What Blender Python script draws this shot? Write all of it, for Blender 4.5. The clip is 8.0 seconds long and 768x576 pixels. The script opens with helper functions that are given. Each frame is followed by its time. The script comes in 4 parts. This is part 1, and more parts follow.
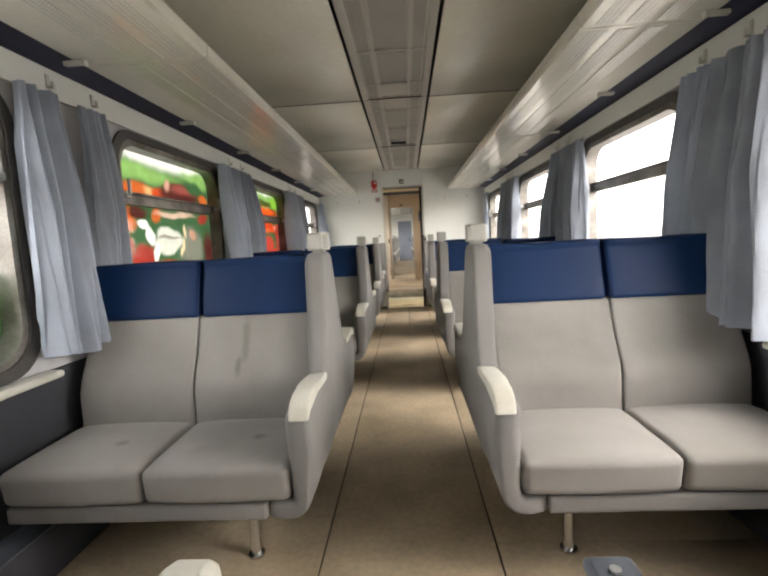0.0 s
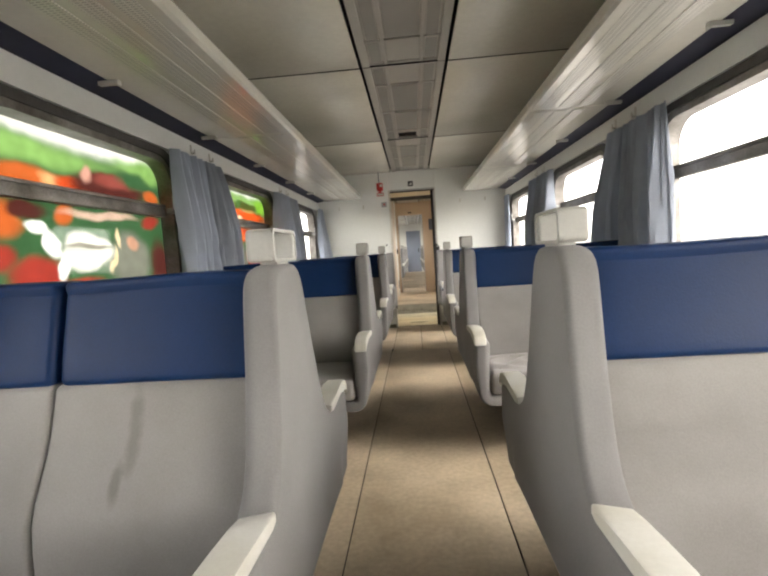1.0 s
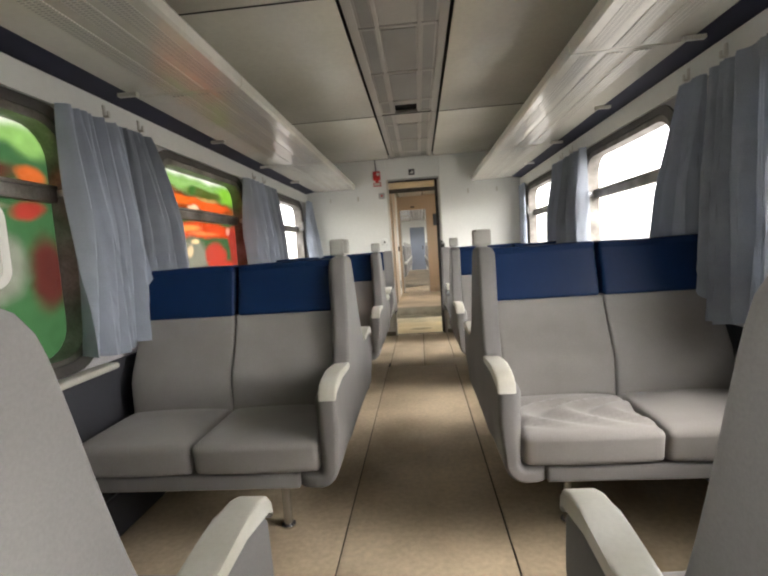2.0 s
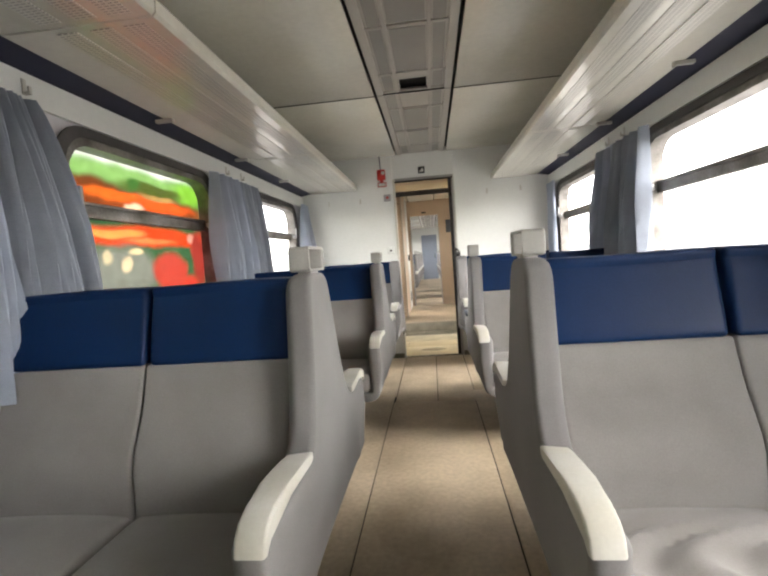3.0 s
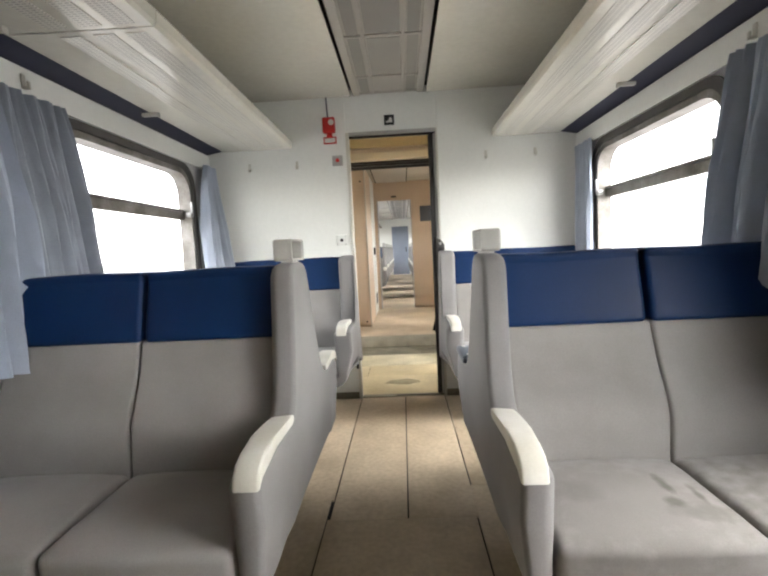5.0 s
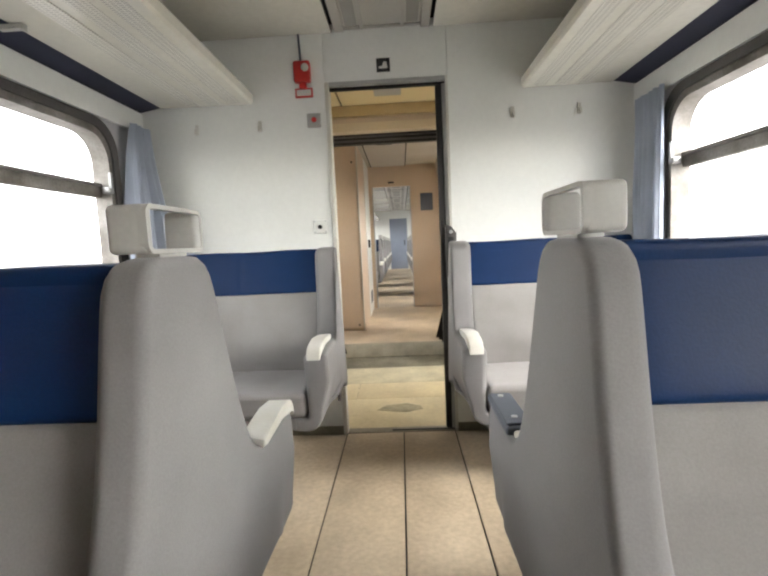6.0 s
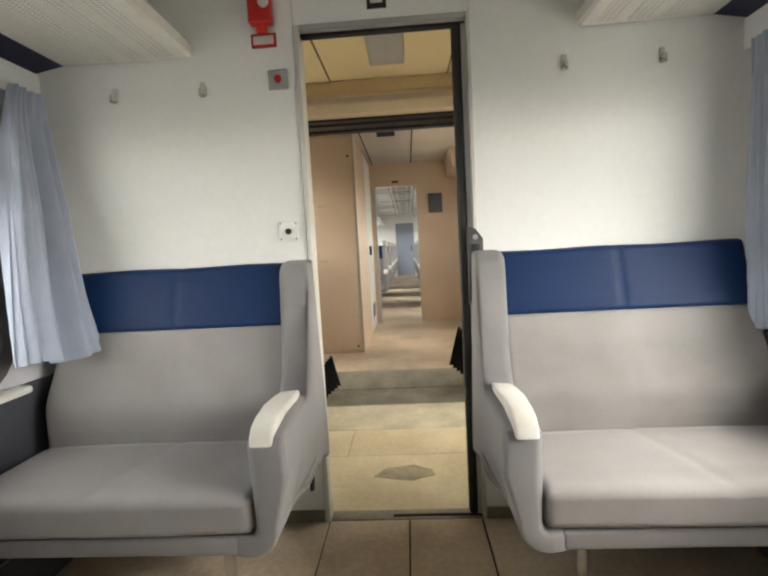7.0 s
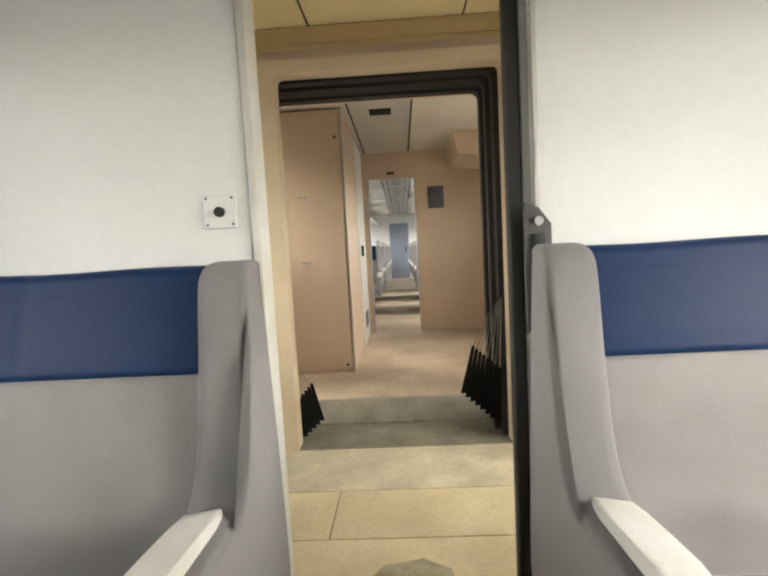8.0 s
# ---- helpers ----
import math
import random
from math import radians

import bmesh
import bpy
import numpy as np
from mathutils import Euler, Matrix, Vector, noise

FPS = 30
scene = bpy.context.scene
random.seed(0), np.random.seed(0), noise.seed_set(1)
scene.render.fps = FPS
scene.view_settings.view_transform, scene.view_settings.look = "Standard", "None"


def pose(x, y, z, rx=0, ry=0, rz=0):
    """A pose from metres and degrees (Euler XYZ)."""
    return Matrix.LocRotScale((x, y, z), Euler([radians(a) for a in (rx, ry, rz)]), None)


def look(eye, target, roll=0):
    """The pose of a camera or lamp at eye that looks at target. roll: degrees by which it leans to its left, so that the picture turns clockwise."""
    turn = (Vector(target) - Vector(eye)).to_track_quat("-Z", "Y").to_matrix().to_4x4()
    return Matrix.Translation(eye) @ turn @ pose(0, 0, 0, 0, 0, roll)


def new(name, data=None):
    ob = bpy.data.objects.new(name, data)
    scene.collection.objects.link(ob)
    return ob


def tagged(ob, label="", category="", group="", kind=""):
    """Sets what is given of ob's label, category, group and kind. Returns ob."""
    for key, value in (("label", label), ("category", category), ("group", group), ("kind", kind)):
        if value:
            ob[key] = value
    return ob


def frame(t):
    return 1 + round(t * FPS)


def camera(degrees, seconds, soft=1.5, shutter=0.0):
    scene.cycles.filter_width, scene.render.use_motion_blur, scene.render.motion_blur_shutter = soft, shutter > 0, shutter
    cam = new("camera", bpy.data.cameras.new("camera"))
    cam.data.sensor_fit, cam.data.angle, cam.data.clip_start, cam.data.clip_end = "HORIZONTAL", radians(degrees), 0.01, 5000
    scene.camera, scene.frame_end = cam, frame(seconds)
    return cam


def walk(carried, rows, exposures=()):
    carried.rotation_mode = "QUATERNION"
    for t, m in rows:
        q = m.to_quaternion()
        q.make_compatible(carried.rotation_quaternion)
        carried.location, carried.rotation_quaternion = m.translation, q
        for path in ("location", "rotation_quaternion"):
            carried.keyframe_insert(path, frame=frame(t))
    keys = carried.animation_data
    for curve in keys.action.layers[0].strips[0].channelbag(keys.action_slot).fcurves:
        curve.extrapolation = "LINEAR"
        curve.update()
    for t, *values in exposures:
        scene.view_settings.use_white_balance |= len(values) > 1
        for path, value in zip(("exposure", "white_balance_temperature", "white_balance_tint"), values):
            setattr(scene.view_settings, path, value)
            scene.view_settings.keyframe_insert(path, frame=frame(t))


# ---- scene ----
# ---------------------------------------------------------------- camera
cam = camera(80.7, 8.0, soft=2.3)
PATH = [
    (0, (0.049, 0.335, 1.12), (-0.06, 2.321, 0.913), -3.1),
    (0.5, (0.049, 0.743, 1.11), (-0.092, 2.728, 0.911), -3.2),
    (1, (0.009, 1.184, 1.1), (-0.134, 3.173, 0.944), -3.8),
    (1.5, (0.038, 1.581, 1.101), (-0.107, 3.568, 0.924), -3.8),
    (3, (0.058, 2.715, 1.115), (-0.159, 4.699, 0.988), -4.2),
    (3.5, (0.063, 3.098, 1.114), (-0.121, 5.086, 0.995), -4.1),
    (4, (0.04, 3.498, 1.116), (-0.107, 5.488, 0.982), -4.0),
    (4.5, (0.062, 3.929, 1.124), (-0.043, 5.921, 0.975), -3.3),
    (6, (0.064, 5.174, 1.094), (-0.018, 7.163, 0.899), -2.7),
    (6.5, (0.05, 5.57, 1.11), (-0.024, 7.559, 0.916), -2.9),
    (7, (0.083, 5.934, 1.114), (-0.03, 7.924, 0.943), -3.1),
    (7.5, (0.049, 6.288, 1.106), (-0.042, 8.28, 0.954), -3.1),
    (8, (0.033, 6.658, 1.094), (-0.049, 8.649, 0.93), -3.1),
]
EXPOSURES = [(0.0, 1.33, 7280, 13), (0.5, 1.42, 7280, 13), (1.0, 1.4, 7230, 13), (1.5, 1.28, 7180, 13), (3.0, 1.6, 6930, 13), (3.5, 1.6, 7030, 13), (4.0, 1.55, 6930, 12), (4.5, 1.72, 6730, 12), (6.0, 1.55, 6830, 12), (6.5, 1.42, 6980, 12), (7.0, 1.4, 7080, 12), (7.5, 1.5, 7130, 12), (8.0, 1.38, 7130, 12)]
walk(cam, [(t, look(eye, target, roll)) for t, eye, target, roll in PATH], EXPOSURES)

# ---------------------------------------------------------------- light
world = bpy.data.worlds.new("overcast_sky")
scene.world = world
world.use_nodes = True
wn, wl = world.node_tree.nodes, world.node_tree.links
wn.clear()
sky = wn.new("ShaderNodeTexSky")
sky.sky_type, sky.sun_disc = "NISHITA", False
sky.sun_elevation, sky.sun_rotation = radians(45), radians(110)
pale = wn.new("ShaderNodeHueSaturation")
pale.inputs["Saturation"].default_value = 0.18
back = wn.new("ShaderNodeBackground")
back.inputs["Strength"].default_value = 0.60
wout = wn.new("ShaderNodeOutputWorld")
wl.new(sky.outputs[0], pale.inputs["Color"])
wl.new(pale.outputs[0], back.inputs["Color"])
wl.new(back.outputs[0], wout.inputs["Surface"])

sun = new("sun", bpy.data.lights.new("sun", "SUN"))
sun.data.energy, sun.data.angle, sun.data.color = 0.5, radians(60), (1.0, 0.97, 0.93)
sun.matrix_world = look((6.0, -1.6, 7.4), (0, 0.6, 0))


# ---------------------------------------------------------------- materials
def mat(name, color, rough=0.6, metal=0.0, vary=0.12, scale=3.0, grain=60.0, bump=0.05, tint=None, spec=0.5, sheen=0.0, coord="Object", rvar=0.12):
    """Two scales of variation round a base colour, with fine relief. tint: the colour of worn or soiled spots."""
    m = bpy.data.materials.new(name)
    m.use_nodes = True
    n, l = m.node_tree.nodes, m.node_tree.links
    b = n["Principled BSDF"]
    tc = n.new("ShaderNodeTexCoord")
    big = n.new("ShaderNodeTexNoise")
    big.inputs["Scale"].default_value, big.inputs["Detail"].default_value = scale, 5
    fine = n.new("ShaderNodeTexNoise")
    fine.inputs["Scale"].default_value, fine.inputs["Detail"].default_value = grain, 3
    for x in (big, fine):
        l.new(tc.outputs[coord], x.inputs["Vector"])
    ramp = n.new("ShaderNodeValToRGB")
    ramp.color_ramp.elements[0].position, ramp.color_ramp.elements[1].position = 0.3, 0.72
    c = Vector(color)
    low = Vector(tint) if tint else c * (1 - 2 * vary)
    ramp.color_ramp.elements[0].color = (*low, 1)
    ramp.color_ramp.elements[1].color = (*(c * (1 + 0.5 * vary)), 1)
    l.new(big.outputs["Fac"], ramp.inputs["Fac"])
    mix = n.new("ShaderNodeMix")
    mix.data_type, mix.blend_type = "RGBA", "MULTIPLY"
    mix.inputs[0].default_value = 0.5
    fr = n.new("ShaderNodeMapRange")
    fr.inputs[1].default_value, fr.inputs[2].default_value = 0.3, 0.7
    fr.inputs[3].default_value, fr.inputs[4].default_value = 1 - 1.6 * vary, 1 + 0.4 * vary
    l.new(fine.outputs["Fac"], fr.inputs[0])
    l.new(ramp.outputs[0], mix.inputs[6])
    l.new(fr.outputs[0], mix.inputs[7])
    l.new(mix.outputs[2], b.inputs["Base Color"])
    rr = n.new("ShaderNodeMapRange")
    rr.inputs[3].default_value, rr.inputs[4].default_value = max(0.02, rough - rvar), min(1, rough + rvar)
    l.new(big.outputs["Fac"], rr.inputs[0])
    l.new(rr.outputs[0], b.inputs["Roughness"])
    b.inputs["Metallic"].default_value = metal
    b.inputs["Specular IOR Level"].default_value = spec
    b.inputs["Sheen Weight"].default_value = sheen
    if bump:
        bp = n.new("ShaderNodeBump")
        bp.inputs["Strength"].default_value, bp.inputs["Distance"].default_value = bump, 0.01
        l.new(fine.outputs["Fac"], bp.inputs["Height"])
        l.new(bp.outputs[0], b.inputs["Normal"])
    return m


FABRIC = mat("grey_velour", (0.32, 0.308, 0.298), 0.95, vary=0.10, scale=2.2, grain=260, bump=0.04, sheen=0.25, spec=0.2, tint=(0.225, 0.212, 0.20))
PANELF = mat("grey_velour_panel", (0.235, 0.228, 0.224), 0.95, vary=0.10, scale=2.5, grain=260, bump=0.04, sheen=0.12, spec=0.2)
BLUE = mat("navy_vinyl", (0.0045, 0.026, 0.092), 0.46, spec=0.2, vary=0.12, scale=2.0, grain=220, bump=0.06)
NAVY = mat("navy_strip", (0.022, 0.025, 0.055), 0.7, vary=0.1)
CREAM = mat("cream_plastic", (0.65, 0.645, 0.605), 0.42, vary=0.06, scale=6, grain=120, bump=0.02, tint=(0.55, 0.53, 0.45))
# Off-white plastic of the grips, darkened for the weaker light they get.
GRIP_DIM = mat("cream_plastic_dim", (0.42, 0.42, 0.395), 0.42, vary=0.06, scale=6, grain=120, bump=0.02, tint=(0.36, 0.35, 0.31))
GREYPL = mat("slate_plastic", (0.10, 0.115, 0.14), 0.5, vary=0.1)
WALLW = mat("white_laminate", (0.80, 0.81, 0.78), 0.5, vary=0.035, scale=0.9, grain=40, bump=0.015, tint=(0.72, 0.735, 0.69))
CEIL = mat("ceiling_laminate", (0.80, 0.785, 0.70), 0.22, rvar=0.05, spec=0.65, vary=0.06, scale=1.3, grain=30, bump=0.01, tint=(0.70, 0.68, 0.58))
CEILC = mat("ceiling_duct", (0.52, 0.50, 0.45), 0.45, vary=0.06, scale=2, grain=90, bump=0.03)
CEILD = mat("ceiling_mesh", (0.38, 0.365, 0.33), 0.6, vary=0.1, scale=2, grain=300, bump=0.2)
RACK = mat("rack_enamel", (0.77, 0.755, 0.68), 0.13, rvar=0.04, spec=0.8, vary=0.06, scale=1.5, grain=40, bump=0.01, tint=(0.70, 0.68, 0.58))
DARK = mat("dark_gap", (0.012, 0.011, 0.01), 0.9, vary=0.1, bump=0)
RUBBER = mat("black_rubber", (0.018, 0.017, 0.016), 0.6, vary=0.2, scale=5, grain=80, bump=0.1)
SEAL = mat("grey_window_seal", (0.085, 0.08, 0.075), 0.6, vary=0.2, scale=6, grain=80, bump=0.05)
FRAME = mat("window_metal", (0.33, 0.315, 0.295), 0.45, 0.4, vary=0.25, scale=7, grain=90, bump=0.05, tint=(0.12, 0.105, 0.09))
ALU = mat("brushed_aluminium", (0.55, 0.55, 0.54), 0.35, 0.9, vary=0.1, scale=5, grain=160, bump=0.03)
CHROME = mat("chrome_tube", (0.6, 0.6, 0.6), 0.2, 1.0, vary=0.08, bump=0)
SIDEW = mat("grey_white_panel", (0.66, 0.65, 0.67), 0.5, vary=0.06, scale=1.4, grain=40, bump=0.02)
SIDEG = mat("dark_grey_carpet_wall", (0.055, 0.058, 0.07), 0.95, vary=0.12, scale=2, grain=200, bump=0.15)
FLOOR = mat("beige_linoleum", (0.64, 0.53, 0.385), 0.5, vary=0.20, scale=1.9, grain=42, bump=0.06, tint=(0.34, 0.27, 0.18))
FLOORV = mat("pale_linoleum", (0.70, 0.61, 0.40), 0.45, vary=0.12, scale=3.0, grain=34, bump=0.05, tint=(0.56, 0.47, 0.29))
SCUFF = mat("scuffed_linoleum", (0.63, 0.58, 0.42), 0.5, vary=0.15, scale=5, grain=30, bump=0.05, tint=(0.47, 0.43, 0.30))
TAN = mat("tan_laminate", (0.62, 0.49, 0.355), 0.4, vary=0.05, scale=1.2, grain=60, bump=0.01, tint=(0.55, 0.425, 0.30))
YELL = mat("yellow_ceiling", (0.74, 0.61, 0.35), 0.4, vary=0.04, scale=1.5, grain=50, bump=0.01)
CURT = mat("blue_grey_cotton", (0.39, 0.43, 0.495), 0.9, vary=0.14, scale=4, grain=300, bump=0.08, sheen=0.2, spec=0.2)
# The same curtain cotton, coloured paler where the curtains catch more daylight.
CURT_LIT = mat("blue_grey_cotton_lit", (0.46, 0.515, 0.61), 0.9, vary=0.10, scale=4, grain=300, bump=0.08, sheen=0.2, spec=0.2)
RED = mat("red_plastic", (0.55, 0.025, 0.02), 0.35, vary=0.1)
BLACK = mat("black_plastic", (0.015, 0.015, 0.015), 0.4, vary=0.1, bump=0)
PLATE = mat("light_grey_plate", (0.42, 0.42, 0.40), 0.4, vary=0.06)
TREAD = mat("worn_tread_plate", (0.33, 0.31, 0.24), 0.5, 0.2, vary=0.2, scale=5, grain=60, bump=0.1)
BRISTLE = mat("black_bristle", (0.008, 0.008, 0.008), 0.8, vary=0.2, bump=0.2)
DOORB = mat("blue_grey_door", (0.25, 0.29, 0.36), 0.45, vary=0.05)
BALLAST = mat("ballast", (0.40, 0.385, 0.36), 0.95, vary=0.2, scale=2, grain=22, bump=0.6)


def glass_mat(name, color, rough=0.0):
    m = bpy.data.materials.new(name)
    m.use_nodes = True
    b = m.node_tree.nodes["Principled BSDF"]
    b.inputs["Base Color"].default_value = (*color, 1)
    b.inputs["Transmission Weight"].default_value = 1.0
    b.inputs["Roughness"].default_value = rough
    b.inputs["IOR"].default_value = 1.08
    return m


GLASS = glass_mat("window_glass", (0.97, 0.98, 0.97))


# ---------------------------------------------------------------- mesh helpers
def mesh_of(bm, material, smooth=True, angle=35):
    bmesh.ops.recalc_face_normals(bm, faces=bm.faces)
    me = bpy.data.meshes.new("mesh")
    for f in bm.faces:
        f.smooth = smooth and len(f.verts) < 7
    if smooth:
        for e in bm.edges:
            if len(e.link_faces) == 2 and e.calc_face_angle(0) > radians(angle):
                e.smooth = False
    bm.to_mesh(me)
    bm.free()
    me.materials.append(material)
    return me


def part(name, bm, material, parent, label="", smooth=True):
    ob = new(name, mesh_of(bm, material, smooth))
    ob.parent = parent
    if label:
        ob["label"] = label
    return ob


def thing(name, label, category, group="", kind="", at=(0, 0, 0)):
    ob = new(name)
    ob.empty_display_size = 0.1
    ob.location = at
    return tagged(ob, label, category, group, kind)


def solid(name, bm, material, label, category, group="", kind="", smooth=True):
    return tagged(new(name, mesh_of(bm, material, smooth)), label, category, group, kind)


def steps(a, b, r, n):
    """Positions from a to b, close together within r of both ends."""
    out = [a, a + 0.1 * r, a + 0.3 * r, a + 0.6 * r, a + r]
    out += [a + r + (b - a - 2 * r) * i / n for i in range(1, n)]
    return out + [b - r, b - 0.6 * r, b - 0.3 * r, b - 0.1 * r, b]


def rbox(x0, x1, y0, y1, z0, z1, r=0.02, n=3, bend=None, bm=None):
    """A box with rounded edges; bend(v) may move its points."""
    bm = bm or bmesh.new()
    if x0 > x1:
        x0, x1 = x1, x0
    if y0 > y1:
        y0, y1 = y1, y0
    r = min(r, 0.499 * (x1 - x0), 0.499 * (y1 - y0), 0.499 * (z1 - z0))
    ax = [steps(x0, x1, r, n), steps(y0, y1, r, n), steps(z0, z1, r, n)]
    lo, hi = Vector((x0 + r, y0 + r, z0 + r)), Vector((x1 - r, y1 - r, z1 - r))
    verts = {}

    def vert(i, j, k):
        key = (i, j, k)
        if key not in verts:
            p = Vector((ax[0][i], ax[1][j], ax[2][k]))
            q = Vector([min(max(p[a], lo[a]), hi[a]) for a in range(3)])
            d = p - q
            p = q + d.normalized() * r if d.length > 1e-9 else p
            verts[key] = bm.verts.new(bend(p) if bend else p)
        return verts[key]
    m = len(ax[0]) - 1
    for i in range(m):
        for j in range(m):
            for k in (0, m):
                bm.faces.new((vert(i, j, k), vert(i + 1, j, k), vert(i + 1, j + 1, k), vert(i, j + 1, k)))
                bm.faces.new((vert(i, k, j), vert(i + 1, k, j), vert(i + 1, k, j + 1), vert(i, k, j + 1)))
                bm.faces.new((vert(k, i, j), vert(k, i + 1, j), vert(k, i + 1, j + 1), vert(k, i, j + 1)))
    return bm


def box(x0, x1, y0, y1, z0, z1, bevel=0.0, bm=None, seg=2):
    own = bmesh.new()
    vs = [own.verts.new((x, y, z)) for x in (x0, x1) for y in (y0, y1) for z in (z0, z1)]
    for q in ((0, 1, 3, 2), (4, 5, 7, 6), (0, 1, 5, 4), (2, 3, 7, 6), (0, 2, 6, 4), (1, 3, 7, 5)):
        own.faces.new([vs[i] for i in q])
    if bevel:
        bmesh.ops.bevel(own, geom=own.edges[:], offset=bevel, segments=seg, affect="EDGES", profile=0.5)
    if bm is None:
        return own
    return join(bm, own)


def join(bm, own):
    me = bpy.data.meshes.new("tmp")
    own.to_mesh(me)
    own.free()
    bm.from_mesh(me)
    bpy.data.meshes.remove(me)
    return bm


def prism(pts, a0, a1, axis="x", bevel=0.0, seg=3, bm=None):
    """The outline pts, in the two other axes, drawn out from a0 to a1 along axis."""
    own = bmesh.new()

    def at(p, a):
        return {"x": (a, p[0], p[1]), "y": (p[0], a, p[1]), "z": (p[0], p[1], a)}[axis]
    f0 = [own.verts.new(at(p, a0)) for p in pts]
    f1 = [own.verts.new(at(p, a1)) for p in pts]
    faces = [own.faces.new(f0), own.faces.new(f1)]
    for i in range(len(pts)):
        j = (i + 1) % len(pts)
        own.faces.new((f0[i], f0[j], f1[j], f1[i]))
    if bevel:
        rim = [e for f in faces for e in f.edges]
        bmesh.ops.bevel(own, geom=rim, offset=bevel, segments=seg, affect="EDGES", profile=0.5)
    return own if bm is None else join(bm, own)


def rounded(a0, a1, b0, b1, r, n=6):
    """The outline of a rectangle with round corners."""
    out = []
    for cx, cy, s in ((a1 - r, b1 - r, 0), (a0 + r, b1 - r, 90), (a0 + r, b0 + r, 180), (a1 - r, b0 + r, 270)):
        for i in range(n + 1):
            w = radians(s + 90 * i / n)
            out.append((cx + r * math.cos(w), cy + r * math.sin(w)))
    return out


def cornered(a0, a1, b0, b1, n=6):
    """A rectangle with as many points as rounded() gives, so that the two can be bridged."""
    ca, cb = (a0 + a1) / 2, (b0 + b1) / 2
    out = []
    for s, (x, y) in enumerate(((a1, b1), (a0, b1), (a0, b0), (a1, b0))):
        px, py = ((x, cb), (ca, y))[s % 2], ((ca, y), (x, cb))[s % 2]
        for i in range(n + 1):
            k = 2 * i / n - 1
            if k < 0:
                q = (x + (px[0] - x) * -k * 0.6, y + (px[1] - y) * -k * 0.6)
            else:
                q = (x + (py[0] - x) * k * 0.6, y + (py[1] - y) * k * 0.6)
            out.append(q)
    return out


def ring(outer, inner, a0, a1, axis="x", bevel=0.0, bm=None):
    """A frame between two outlines of equal length, drawn out from a0 to a1."""
    own = bmesh.new()

    def at(p, a):
        return {"x": (a, p[0], p[1]), "y": (p[0], a, p[1]), "z": (p[0], p[1], a)}[axis]
    loops = [[own.verts.new(at(p, a)) for p in pts] for pts, a in ((outer, a0), (inner, a0), (inner, a1), (outer, a1))]
    n = len(outer)
    for k in range(4):
        u, v = loops[k], loops[(k + 1) % 4]
        for i in range(n):
            own.faces.new((u[i], u[(i + 1) % n], v[(i + 1) % n], v[i]))
    if bevel:
        rim = [e for e in own.edges if e.calc_face_angle(0) > 1.2]
        bmesh.ops.bevel(own, geom=rim, offset=bevel, segments=2, affect="EDGES", profile=0.5)
    return own if bm is None else join(bm, own)


def tube(p, q, r, n=12, bm=None):
    own = bmesh.new()
    p, q = Vector(p), Vector(q)
    m = Matrix.Translation((p + q) / 2) @ (q - p).to_track_quat("Z", "Y").to_matrix().to_4x4()
    bmesh.ops.create_cone(own, cap_ends=True, segments=n, radius1=r, radius2=r, depth=(q - p).length, matrix=m)
    return own if bm is None else join(bm, own)


# ---------------------------------------------------------------- plan
HALF = 1.36          # inner face of the side walls
PITCH = 1.84         # one bay
UNITS = [0.415] + [2.220 + PITCH * k for k in (0, 1, 2)]
WINDOWS = [3.14 + 1.837 * k for k in (-2, -1, 0, 1, 2)]
WALL = 7.708         # face of the end wall
BACK = -1.55
CEILZ = 2.228
SOFFIT = 1.885


# ---------------------------------------------------------------- structure
def side_wall(name, s, y0, y1, centres, z0, label, simple=False):
    """One side of a saloon: carpeted dado, panel with rounded window openings, outer skin."""
    wall = thing(name, label, "wall", kind="structure")
    edges = [y0] + [(a + b) / 2 for a, b in zip(centres, centres[1:])] + [y1]
    bm = bmesh.new()
    for c, a, b in zip(centres, edges, edges[1:]):
        ring(cornered(a, b, z0 + 0.69, z0 + 1.90), rounded(c - 0.62, c + 0.62, z0 + 0.72, z0 + 1.735, 0.15), s * HALF, s * (HALF + 0.09), bm=bm)
    part("window_panel", bm, SIDEW, wall)
    part("dado", box(s * (HALF - 0.012), s * (HALF + 0.09), y0, y1, z0 - 0.05, z0 + 0.69), SIDEG, wall, "dark grey carpeted lower wall")
    part("cornice", box(s * HALF, s * (HALF + 0.09), y0, y1, z0 + 1.90, z0 + 2.30), SIDEW, wall)
    return wall


